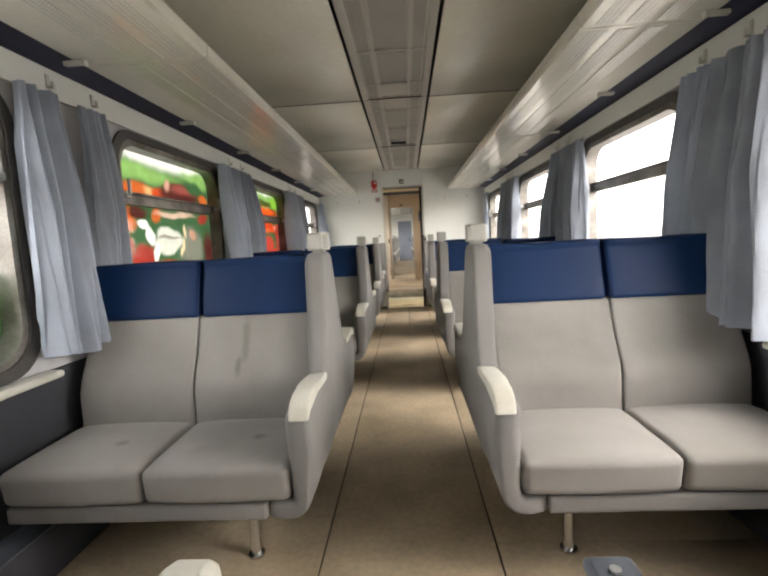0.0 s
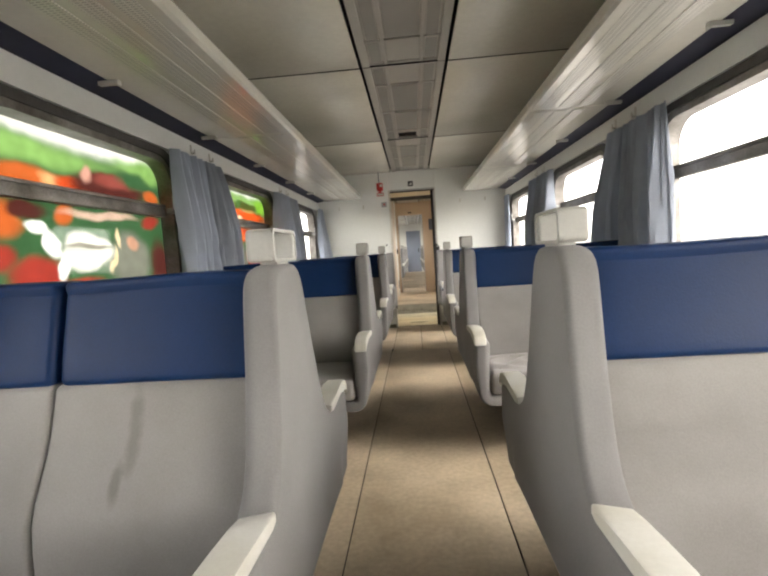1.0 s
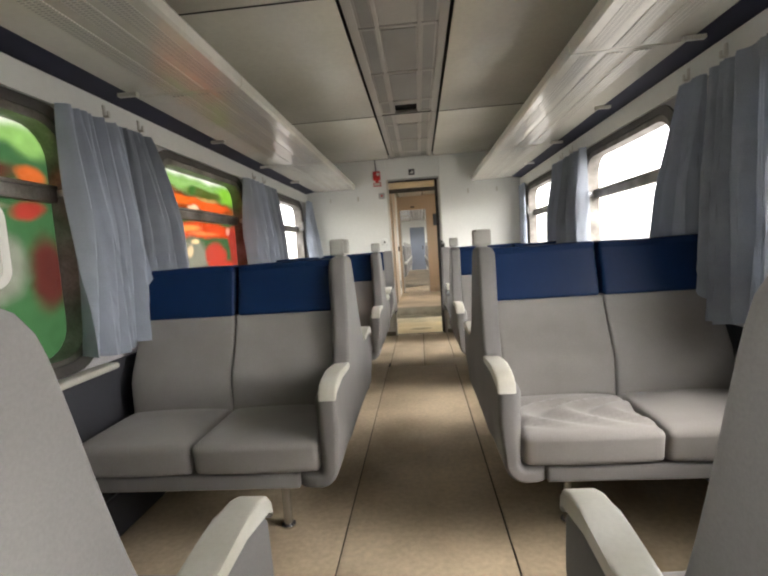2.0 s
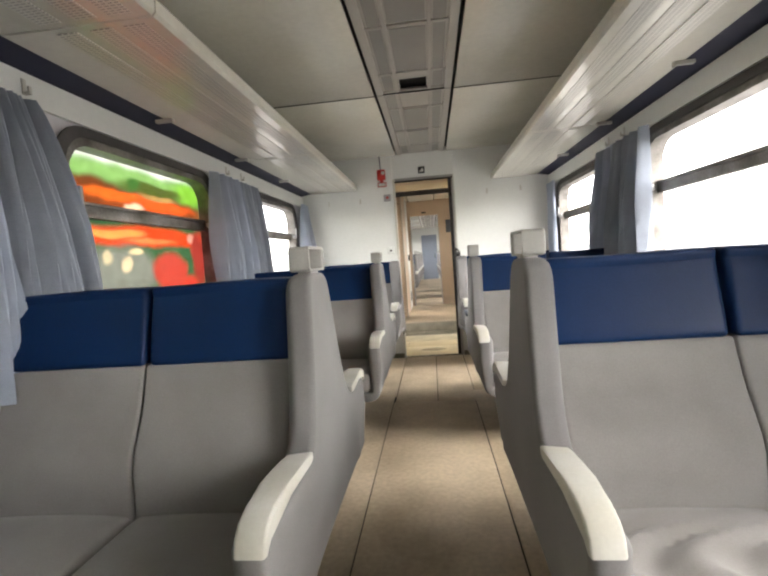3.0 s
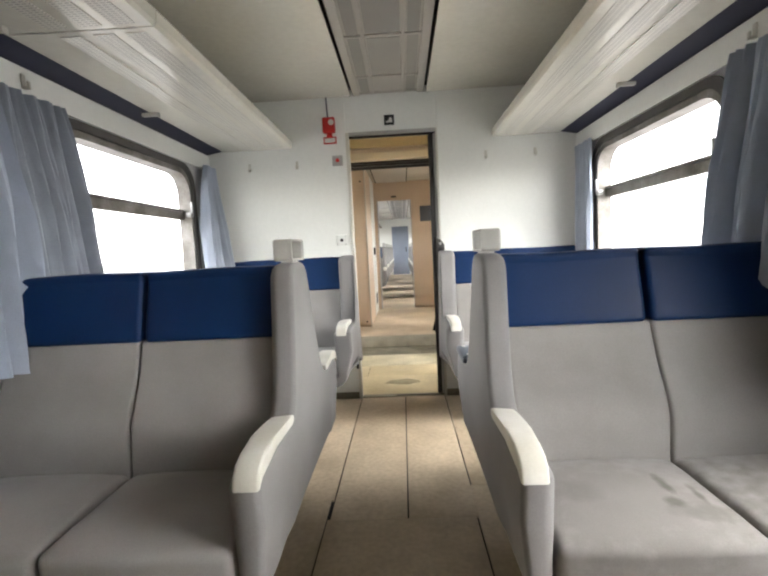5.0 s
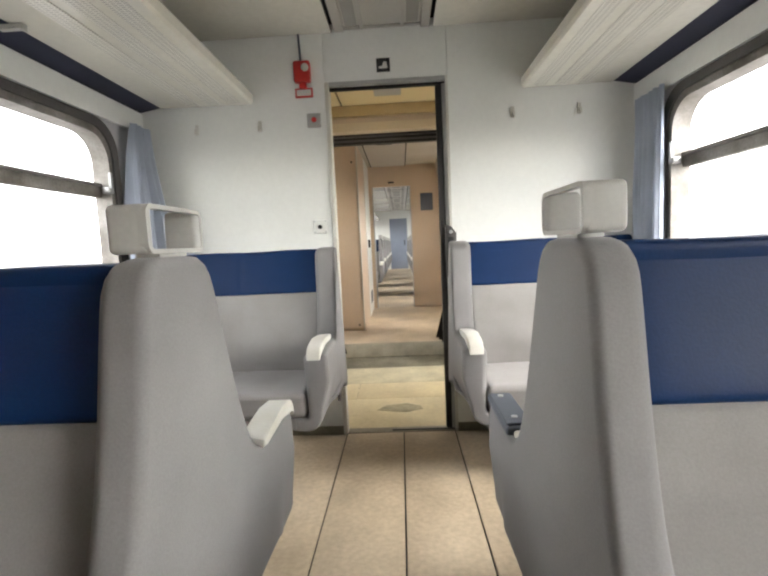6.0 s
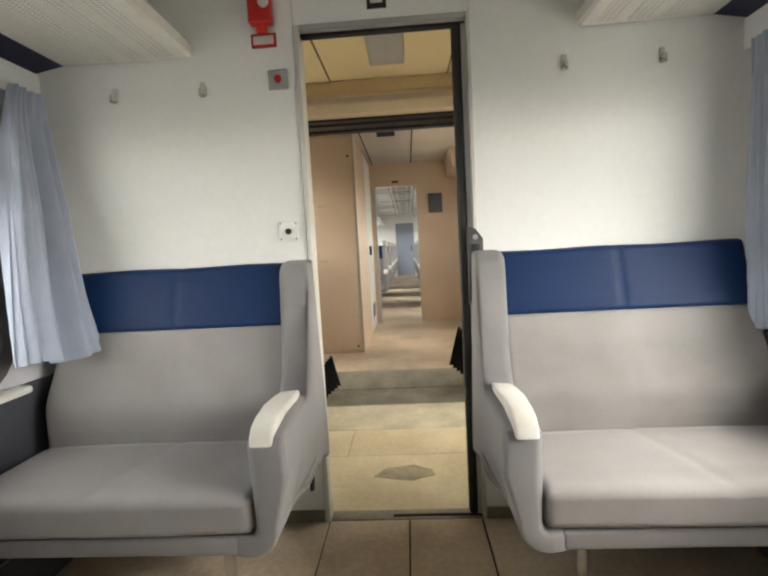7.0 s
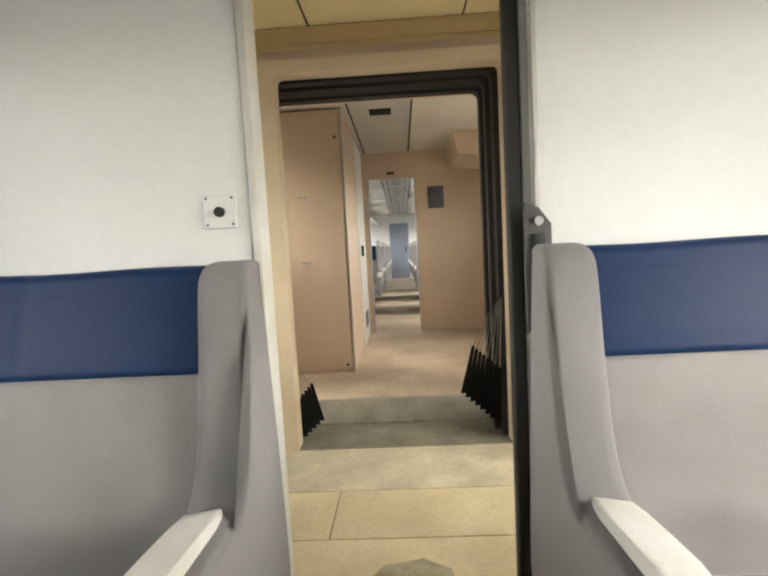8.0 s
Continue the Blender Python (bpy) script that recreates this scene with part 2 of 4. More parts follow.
def window(name, s, c, z0, label):
    w = thing(name, label, "window", kind="structure")
    g = s * (HALF + 0.06)
    fr = part("window_frame", ring(rounded(c - 0.618, c + 0.618, z0 + 0.722, z0 + 1.733, 0.15), rounded(c - 0.575, c + 0.575, z0 + 0.765, z0 + 1.68, 0.13), s * (HALF - 0.012), s * (HALF + 0.075), bevel=0.006), FRAME, w)
    part("rubber_seal", ring(rounded(c - 0.645, c + 0.645, z0 + 0.70, z0 + 1.752, 0.16), rounded(c - 0.60, c + 0.60, z0 + 0.745, z0 + 1.712, 0.14), s * (HALF - 0.022), s * (HALF - 0.0125), bevel=0.004), SEAL, w)
    bm = box(g - 0.02, g + 0.02, c - 0.58, c + 0.58, z0 + 1.385, z0 + 1.437, 0.004)
    box(g - s * 0.03, g + s * 0.005, c - 0.57, c + 0.57, z0 + 1.437, z0 + 1.452, 0.002, bm)
    part("transom", bm, FRAME, w)
    for a, b in ((0.755, 1.39), (1.432, 1.70)):
        p = part("pane", box(g + s * 0.002, g + s * 0.006, c - 0.585, c + 0.585, z0 + a, z0 + b), GLASS, w, smooth=False)
        p.visible_shadow = False
    for k in (-1, 1):
        bm = box(s * (HALF + 0.01), s * (HALF - 0.028), c + k * 0.555 - 0.02, c + k * 0.555 + 0.02, z0 + 1.40, z0 + 1.43, 0.005)
        box(s * (HALF - 0.022), s * (HALF - 0.036), c + k * 0.55 - 0.008, c + k * 0.55 + 0.008, z0 + 1.42, z0 + 1.50, 0.004, bm)
        part("latch", bm, ALU, w, "small metal tilting latch")
    return w


def painted_glass(name, base, shapes):
    """Sprayed paint on a pane: light shines through it. Rows of y, z, half width, half height, softness, red, green, blue."""
    m = bpy.data.materials.new(name)
    m.use_nodes = True
    n, l = m.node_tree.nodes, m.node_tree.links
    b = n["Principled BSDF"]
    tc = n.new("ShaderNodeTexCoord")
    nz = n.new("ShaderNodeTexNoise")
    nz.inputs["Scale"].default_value, nz.inputs["Detail"].default_value = 4.5, 3
    l.new(tc.outputs["Object"], nz.inputs["Vector"])
    off = n.new("ShaderNodeVectorMath")
    off.operation = "MULTIPLY_ADD"
    off.inputs[1].default_value, off.inputs[2].default_value = (0.0, 0.16, 0.07), (0.0, -0.08, -0.035)
    l.new(nz.outputs["Color"], off.inputs[0])
    pos = n.new("ShaderNodeVectorMath")
    l.new(tc.outputs["Object"], pos.inputs[0])
    l.new(off.outputs[0], pos.inputs[1])
    rgb = n.new("ShaderNodeRGB")
    rgb.outputs[0].default_value = (*base, 1)
    col = rgb.outputs[0]
    for y, z, ry, rz, soft, *c in shapes:
        sub = n.new("ShaderNodeVectorMath")
        sub.operation = "SUBTRACT"
        sub.inputs[1].default_value = (0, y, z)
        l.new(pos.outputs[0], sub.inputs[0])
        mul = n.new("ShaderNodeVectorMath")
        mul.operation = "MULTIPLY"
        mul.inputs[1].default_value = (0, 1 / ry, 1 / rz)
        l.new(sub.outputs[0], mul.inputs[0])
        ln = n.new("ShaderNodeVectorMath")
        ln.operation = "LENGTH"
        l.new(mul.outputs[0], ln.inputs[0])
        mr = n.new("ShaderNodeMapRange")
        mr.interpolation_type = "SMOOTHSTEP"
        mr.inputs[1].default_value, mr.inputs[2].default_value = 1 - soft, 1 + soft
        mr.inputs[3].default_value, mr.inputs[4].default_value = 1, 0
        l.new(ln.outputs["Value"], mr.inputs[0])
        mx = n.new("ShaderNodeMix")
        mx.data_type = "RGBA"
        l.new(mr.outputs[0], mx.inputs[0])
        l.new(col, mx.inputs[6])
        mx.inputs[7].default_value = (*c, 1)
        col = mx.outputs[2]
    grit = n.new("ShaderNodeTexNoise")
    grit.inputs["Scale"].default_value, grit.inputs["Detail"].default_value = 18, 2
    l.new(tc.outputs["Object"], grit.inputs["Vector"])
    gr = n.new("ShaderNodeMapRange")
    gr.inputs[1].default_value, gr.inputs[2].default_value = 0.3, 0.7
    gr.inputs[3].default_value, gr.inputs[4].default_value = 0.64, 0.80
    l.new(grit.outputs["Fac"], gr.inputs[0])
    gm = n.new("ShaderNodeMix")
    gm.data_type, gm.blend_type = "RGBA", "MULTIPLY"
    gm.inputs[0].default_value = 1.0
    l.new(col, gm.inputs[6])
    l.new(gr.outputs[0], gm.inputs[7])
    l.new(gm.outputs[2], b.inputs["Base Color"])
    b.inputs["Roughness"].default_value = 0.04
    tr = n.new("ShaderNodeBsdfTranslucent")
    l.new(gm.outputs[2], tr.inputs["Color"])
    both = n.new("ShaderNodeMixShader")
    both.inputs[0].default_value = 0.5
    l.new(b.outputs[0], both.inputs[1])
    l.new(tr.outputs[0], both.inputs[2])
    l.new(both.outputs[0], n["Material Output"].inputs["Surface"])
    return m


P_LIME, P_GREEN, P_ORANGE, P_RED, P_MAROON, P_GREY, P_WHITE = (0.24, 0.46, 0.13), (0.04, 0.115, 0.045), (0.56, 0.125, 0.03), (0.34, 0.04, 0.028), (0.085, 0.022, 0.018), (0.19, 0.20, 0.16), (0.95, 0.98, 0.9)
PAINT_A = painted_glass("sprayed_glass_a", P_GREEN, [
    (3.15, 1.70, 0.9, 0.075, 0.5, *P_WHITE), (2.80, 1.575, 0.45, 0.045, 0.6, *P_LIME), (3.60, 1.615, 0.25, 0.05, 0.6, *P_LIME),
    (2.82, 1.465, 0.34, 0.05, 0.35, *P_ORANGE), (2.95, 1.48, 0.05, 0.03, 0.5, 0.85, 0.50, 0.22), (3.04, 1.48, 0.08, 0.035, 0.4, 0.60, 0.075, 0.02), (3.30, 1.495, 0.24, 0.062, 0.3, *P_MAROON), (3.33, 1.525, 0.13, 0.028, 0.5, 0.30, 0.07, 0.055), (3.15, 1.535, 0.030, 0.035, 0.5, 0.65, 0.34, 0.26), (3.48, 1.555, 0.10, 0.04, 0.5, *P_GREEN), (3.63, 1.49, 0.08, 0.035, 0.4, *P_ORANGE),
    (2.70, 1.31, 0.07, 0.07, 0.4, *P_ORANGE), (2.80, 1.35, 0.08, 0.035, 0.4, *P_MAROON), (2.99, 1.345, 0.05, 0.045, 0.4, *P_ORANGE), (3.22, 1.36, 0.22, 0.020, 0.5, 0.62, 0.44, 0.34), (3.61, 1.35, 0.08, 0.035, 0.4, *P_RED),
    (3.40, 1.15, 0.16, 0.13, 0.3, *P_GREY), (3.43, 1.225, 0.05, 0.03, 0.4, 0.55, 0.30, 0.20), (3.66, 1.10, 0.09, 0.14, 0.4, *P_MAROON), (2.84, 1.09, 0.12, 0.07, 0.35, *P_RED), (2.68, 1.16, 0.06, 0.05, 0.4, *P_RED), (3.05, 1.04, 0.14, 0.04, 0.4, *P_RED),
    # First two: pale patch and dark stripe showing in the glass, put into colour.
    (3.10, 1.19, 0.15, 0.085, 0.15, 0.62, 0.64, 0.56), (3.10, 1.213, 0.13, 0.010, 0.4, 0.28, 0.27, 0.22), (2.84, 1.285, 0.06, 0.026, 0.3, *P_WHITE), (2.90, 1.225, 0.038, 0.055, 0.3, *P_WHITE), (2.95, 1.135, 0.034, 0.055, 0.3, *P_WHITE), (3.30, 1.25, 0.022, 0.045, 0.4, 0.75, 0.62, 0.38), (3.26, 1.15, 0.012, 0.06, 0.4, 0.75, 0.62, 0.38)])
PAINT_B = painted_glass("sprayed_glass_b", P_GREEN, [
    (4.98, 1.705, 0.9, 0.06, 0.5, *P_WHITE), (4.98, 1.615, 0.9, 0.05, 0.6, *P_LIME), (5.46, 1.60, 0.18, 0.07, 0.5, 0.22, 0.52, 0.05),
    (4.58, 1.50, 0.34, 0.075, 0.3, 0.17, 0.045, 0.014), (5.08, 1.575, 0.27, 0.035, 0.4, 0.08, 0.11, 0.02), (5.12, 1.485, 0.46, 0.055, 0.4, 0.30, 0.06, 0.015), (4.93, 1.585, 0.05, 0.03, 0.5, 0.05, 0.16, 0.03),
    (4.78, 1.515, 0.22, 0.024, 0.4, 0.80, 0.14, 0.02), (5.16, 1.495, 0.28, 0.030, 0.4, 0.85, 0.11, 0.02), (5.14, 1.535, 0.14, 0.014, 0.5, 0.45, 0.26, 0.08), (4.90, 1.465, 0.07, 0.018, 0.5, 0.95, 0.62, 0.40),
    (4.98, 1.325, 0.75, 0.055, 0.3, 0.60, 0.06, 0.015), (4.72, 1.335, 0.22, 0.022, 0.4, 0.90, 0.30, 0.07), (5.0, 1.30, 0.20, 0.015, 0.5, 0.75, 0.20, 0.06), (5.50, 1.20, 0.09, 0.18, 0.35, *P_RED), (5.42, 1.34, 0.04, 0.03, 0.5, 0.70, 0.30, 0.22),
    (4.76, 1.14, 0.30, 0.125, 0.3, *P_GREY), (5.17, 1.13, 0.16, 0.105, 0.25, 0.48, 0.055, 0.035), (5.36, 1.04, 0.10, 0.06, 0.4, 0.55, 0.05, 0.03),
    (4.57, 1.195, 0.035, 0.022, 0.5, 0.70, 0.55, 0.32), (4.68, 1.215, 0.025, 0.035, 0.5, 0.62, 0.50, 0.30), (4.79, 1.185, 0.028, 0.035, 0.5, 0.66, 0.50, 0.30), (4.87, 1.24, 0.060, 0.016, 0.5, 0.75, 0.56, 0.30)])
PAINT_C = painted_glass("sprayed_glass_c", (0.05, 0.26, 0.045), [(1.78, 0.82, 0.20, 0.10, 0.5, *P_GREEN)])


def paint_film(w, s, c, z0, material, whole):
    """Paint over a whole window, or only over the lower far corner."""
    g = s * (HALF + 0.07)
    for a, b in ((0.76, 1.402), (1.436, 1.695)) if whole else ((0.76, 1.08),):
        near = c - 0.58 if whole else c + 0.40
        bm = bmesh.new()
        bm.faces.new([bm.verts.new((g, y, z0 + z)) for y, z in ((near, a), (c + 0.58, a), (c + 0.58, b), (near + (0 if whole else 0.1), b))])
        part("paint_film", bm, material, w, "translucent green, red and orange spray paint", smooth=False)


def sill(s, y0, y1, z0):
    return solid("window_sill", rbox(s * (HALF - 0.085), s * (HALF - 0.014), y0, y1, z0 + 0.672, z0 + 0.70, 0.012, 2), CREAM, "narrow cream window ledge above the carpeted lower wall", "sill", "window ledges")


def fascia(s, y0, y1, z0):
    pts = [(s * (HALF - 0.013), z0 + 1.757), (s * (HALF - 0.028), z0 + 1.757), (s * (HALF - 0.028), z0 + 1.868), (s * (HALF - 0.013), z0 + 1.872)]
    tagged(new("trim", mesh_of(prism(pts, y0, y1, "y"), WALLW)), "white pelmet board above the curtains", "pelmet", kind="structure")
    # Dark navy strip closes the gap behind the rack.
    pts = [(s * (HALF - 0.014), z0 + 1.873), (s * (HALF - 0.20), z0 + 1.905), (s * (HALF - 0.20), z0 + 1.93), (s * (HALF - 0.014), z0 + 1.90)]
    tagged(new("trim", mesh_of(prism(pts, y0, y1, "y"), NAVY)), "navy strip between pelmet and luggage rack", "trim", kind="structure")


def luggage_rack(s, y0, y1, z0):
    """One length of rack: ribbed soffit, rounded lip, upper shelf and two latches."""
    rack = thing("luggage_rack", "cream enamelled overhead luggage rack with perforated strips", "luggage rack", "overhead racks")
    i, o = 0.725 + s * 0.017, 1.21
    z = z0 + SOFFIT
    pts = [(s * i, z + 0.012), (s * (i + 0.010), z), (s * o, z + 0.004), (s * (HALF - 0.02), z + 0.045), (s * (HALF - 0.02), z + 0.065), (s * (i + 0.03), z + 0.035), (s * (i + 0.022), z + 0.058), (s * (i + 0.006), z + 0.062), (s * (i - 0.002), z + 0.05)]
    part("shelf", prism(pts, y0 + 0.004, y1 - 0.004, "y"), RACK, rack)
    for a, b in ((0.055, 0.125), (0.165, 0.235), (0.28, 0.35)):
        part("perforated_strip", box(s * (i + a), s * (i + b), y0 + 0.03, y1 - 0.03, z - 0.0012, z + 0.003), PERF, rack)
    for y in (y0 - 0.06 + 0.0, y0 + 0.86):
        if y0 < y < y1 or y == y0 - 0.06:
            bm = box(s * (o - 0.035), s * (o + 0.05), y - 0.012, y + 0.012, z - 0.014, z + 0.003, 0.003)
            box(s * (o - 0.04), s * (o - 0.03), y - 0.012, y + 0.012, z - 0.02, z + 0.003, 0.003, bm)
            part("latch", bm, CREAM, rack)
    return rack


def perforated(name, base, hole):
    """Enamel with rows of fine slots."""
    m = mat(name, base, 0.22, rvar=0.03, vary=0.05, bump=0)
    n, l = m.node_tree.nodes, m.node_tree.links
    b = n["Principled BSDF"]
    old = b.inputs["Base Color"].links[0].from_socket
    tc = n.new("ShaderNodeTexCoord")
    sep = n.new("ShaderNodeSeparateXYZ")
    l.new(tc.outputs["Object"], sep.inputs[0])
    val = []
    for k, size in ((1, 0.012), (0, 0.02)):
        d = n.new("ShaderNodeMath")
        d.operation = "DIVIDE"
        d.inputs[1].default_value = size
        l.new(sep.outputs[k], d.inputs[0])
        fr = n.new("ShaderNodeMath")
        fr.operation = "FRACT"
        l.new(d.outputs[0], fr.inputs[0])
        gt = n.new("ShaderNodeMath")
        gt.operation = "GREATER_THAN"
        gt.inputs[1].default_value = 0.62 if k == 1 else 0.3
        l.new(fr.outputs[0], gt.inputs[0])
        val.append(gt)
    mul = n.new("ShaderNodeMath")
    mul.operation = "MULTIPLY"
    l.new(val[0].outputs[0], mul.inputs[0])
    l.new(val[1].outputs[0], mul.inputs[1])
    mix = n.new("ShaderNodeMix")
    mix.data_type = "RGBA"
    l.new(mul.outputs[0], mix.inputs[0])
    l.new(old, mix.inputs[6])
    mix.inputs[7].default_value = (*hole, 1)
    l.new(mix.outputs[2], b.inputs["Base Color"])
    return m


PERF = perforated("perforated_enamel", (0.75, 0.735, 0.66), (0.42, 0.41, 0.37))


def ceiling(y0, y1, joints, z0, name, hole=None):
    """Flat panels, dark joints, sunk middle duct and coved sides, all in one mesh per material."""
    z = z0 + CEILZ
    bm = bmesh.new()
    cuts = [y0] + joints + [y1]
    for a, b in zip(cuts, cuts[1:]):
        for s in (-1, 1):
            box(s * 0.272, s * 1.02, a + 0.004, b - 0.004, z, z + 0.02, 0.003, bm)
            pts = [(s * 1.02, z), (s * 1.16, z - 0.02), (s * 1.28, z - 0.10), (s * (HALF + 0.01), z - 0.27), (s * (HALF + 0.03), z - 0.27), (s * (HALF + 0.03), z + 0.02), (s * 1.02, z + 0.02)]
            prism(pts, a + 0.002, b - 0.002, "y", bm=bm)
    top = solid(name, bm, CEIL, "glossy cream ceiling panels with dark joints", "ceiling", kind="structure")
    part("backing", box(-1.42, 1.42, y0, y1, z + 0.045, z + 0.06), DARK, top)
    bm = bmesh.new()
    dz = z + 0.012
    for a, b in zip(cuts, cuts[1:]):
        pieces = [(a + 0.004, b - 0.004)]
        if hole and a < hole[0] < b:
            pieces = [(a + 0.004, hole[0]), (hole[1], b - 0.004)]
            for s in (-1, 1):
                box(s * 0.088, s * 0.252, hole[0], hole[1], dz, dz + 0.02, 0, bm)
        for c, d in pieces:
            box(-0.252, 0.252, c, d, dz, dz + 0.02, 0.002, bm)
        for s in (-1, 1):
            box(s * 0.098, s * 0.118, a + 0.01, b - 0.01, dz - 0.007, dz + 0.001, 0.003, bm)
            box(s * 0.205, s * 0.252, a + 0.004, b - 0.004, dz - 0.012, dz + 0.001, 0.004, bm)
        for y in (a + 0.02, a + 0.34, a + 0.95, b - 0.32, b - 0.025):
            box(-0.205, 0.205, y - 0.012, y + 0.012, dz - 0.006, dz + 0.001, 0.002, bm)
    duct = part("duct", bm, CEILC, top)
    bm = bmesh.new()
    for a, b in zip(cuts, cuts[1:]):
        box(-0.09, 0.09, a + 0.37, a + 0.92, dz - 0.003, dz + 0.001, 0, bm)
        box(-0.09, 0.09, a + 0.98, b - 0.34, dz - 0.003, dz + 0.001, 0, bm)
        for s in (-1, 1):
            box(s * 0.128, s * 0.19, a + 0.05, b - 0.05, dz - 0.003, dz + 0.001, 0, bm)
    part("mesh_strip", bm, CEILD, top)
    bm = bmesh.new()
    for y in joints:
        for s in (-1, 1):
            box(s * 0.262, s * 1.02, y - 0.005, y + 0.005, z - 0.0015, z + 0.003, 0, bm)
        box(-0.252, 0.252, y - 0.004, y + 0.004, dz - 0.010, dz + 0.001, 0, bm)
    part("joint", bm, DARK, top)
    if hole:
        part("shaft", box(-0.09, 0.09, hole[0], hole[1], dz + 0.10, dz + 0.11), DARK, top)
    top.location.x = 0.012
    return top


# ---------------------------------------------------------------- seats
PROFILE = [(0.0, 1.090), (0.056, 1.090), (0.082, 1.085), (0.102, 1.070), (0.118, 1.045), (0.136, 0.975), (0.157, 0.885), (0.180, 0.80), (0.205, 0.725), (0.235, 0.668), (0.280, 0.635), (0.36, 0.628), (0.588, 0.628), (0.60, 0.60),
           (0.598, 0.48), (0.594, 0.38), (0.590, 0.198), (0.47, 0.198), (0.452, 0.31), (0.40, 0.352), (0.30, 0.368), (0.0, 0.372)]


def spotted(name, spots):
    """The grey velour with soiled and darkened spots: rows of x, y, z, radius and depth of colour."""
    m = mat(name, (0.32, 0.308, 0.298), 0.95, vary=0.10, scale=2.2, grain=260, bump=0.04, sheen=0.25, spec=0.2, tint=(0.225, 0.212, 0.20))
    n, l = m.node_tree.nodes, m.node_tree.links
    b = n["Principled BSDF"]
    col = b.inputs["Base Color"].links[0].from_socket
    tc = n.new("ShaderNodeTexCoord")
    nz = n.new("ShaderNodeTexNoise")
    nz.inputs["Scale"].default_value, nz.inputs["Detail"].default_value = 24, 4
    l.new(tc.outputs["Object"], nz.inputs["Vector"])
    for x, y, z, sx, sy, sz, k in spots:
        mp = n.new("ShaderNodeVectorMath")
        mp.operation = "SUBTRACT"
        mp.inputs[1].default_value = (x, y, z)
        l.new(tc.outputs["Object"], mp.inputs[0])
        dv = n.new("ShaderNodeVectorMath")
        dv.operation = "DIVIDE"
        dv.inputs[1].default_value = (sx, sy, sz)
        l.new(mp.outputs[0], dv.inputs[0])
        ln = n.new("ShaderNodeVectorMath")
        ln.operation = "LENGTH"
        l.new(dv.outputs[0], ln.inputs[0])
        ad = n.new("ShaderNodeMath")
        ad.operation = "ADD"
        l.new(ln.outputs["Value"], ad.inputs[0])
        l.new(nz.outputs["Fac"], ad.inputs[1])
        mr = n.new("ShaderNodeMapRange")
        mr.inputs[1].default_value, mr.inputs[2].default_value = 0.9, 1.5
        mr.inputs[3].default_value, mr.inputs[4].default_value = k, 0.0
        l.new(ad.outputs[0], mr.inputs[0])
        mx = n.new("ShaderNodeMix")
        mx.data_type = "RGBA"
        l.new(mr.outputs[0], mx.inputs[0])
        l.new(col, mx.inputs[6])
        mx.inputs[7].default_value = (0.07, 0.062, 0.05, 1)
        col = mx.outputs[2]
    l.new(col, b.inputs["Base Color"])
    return m


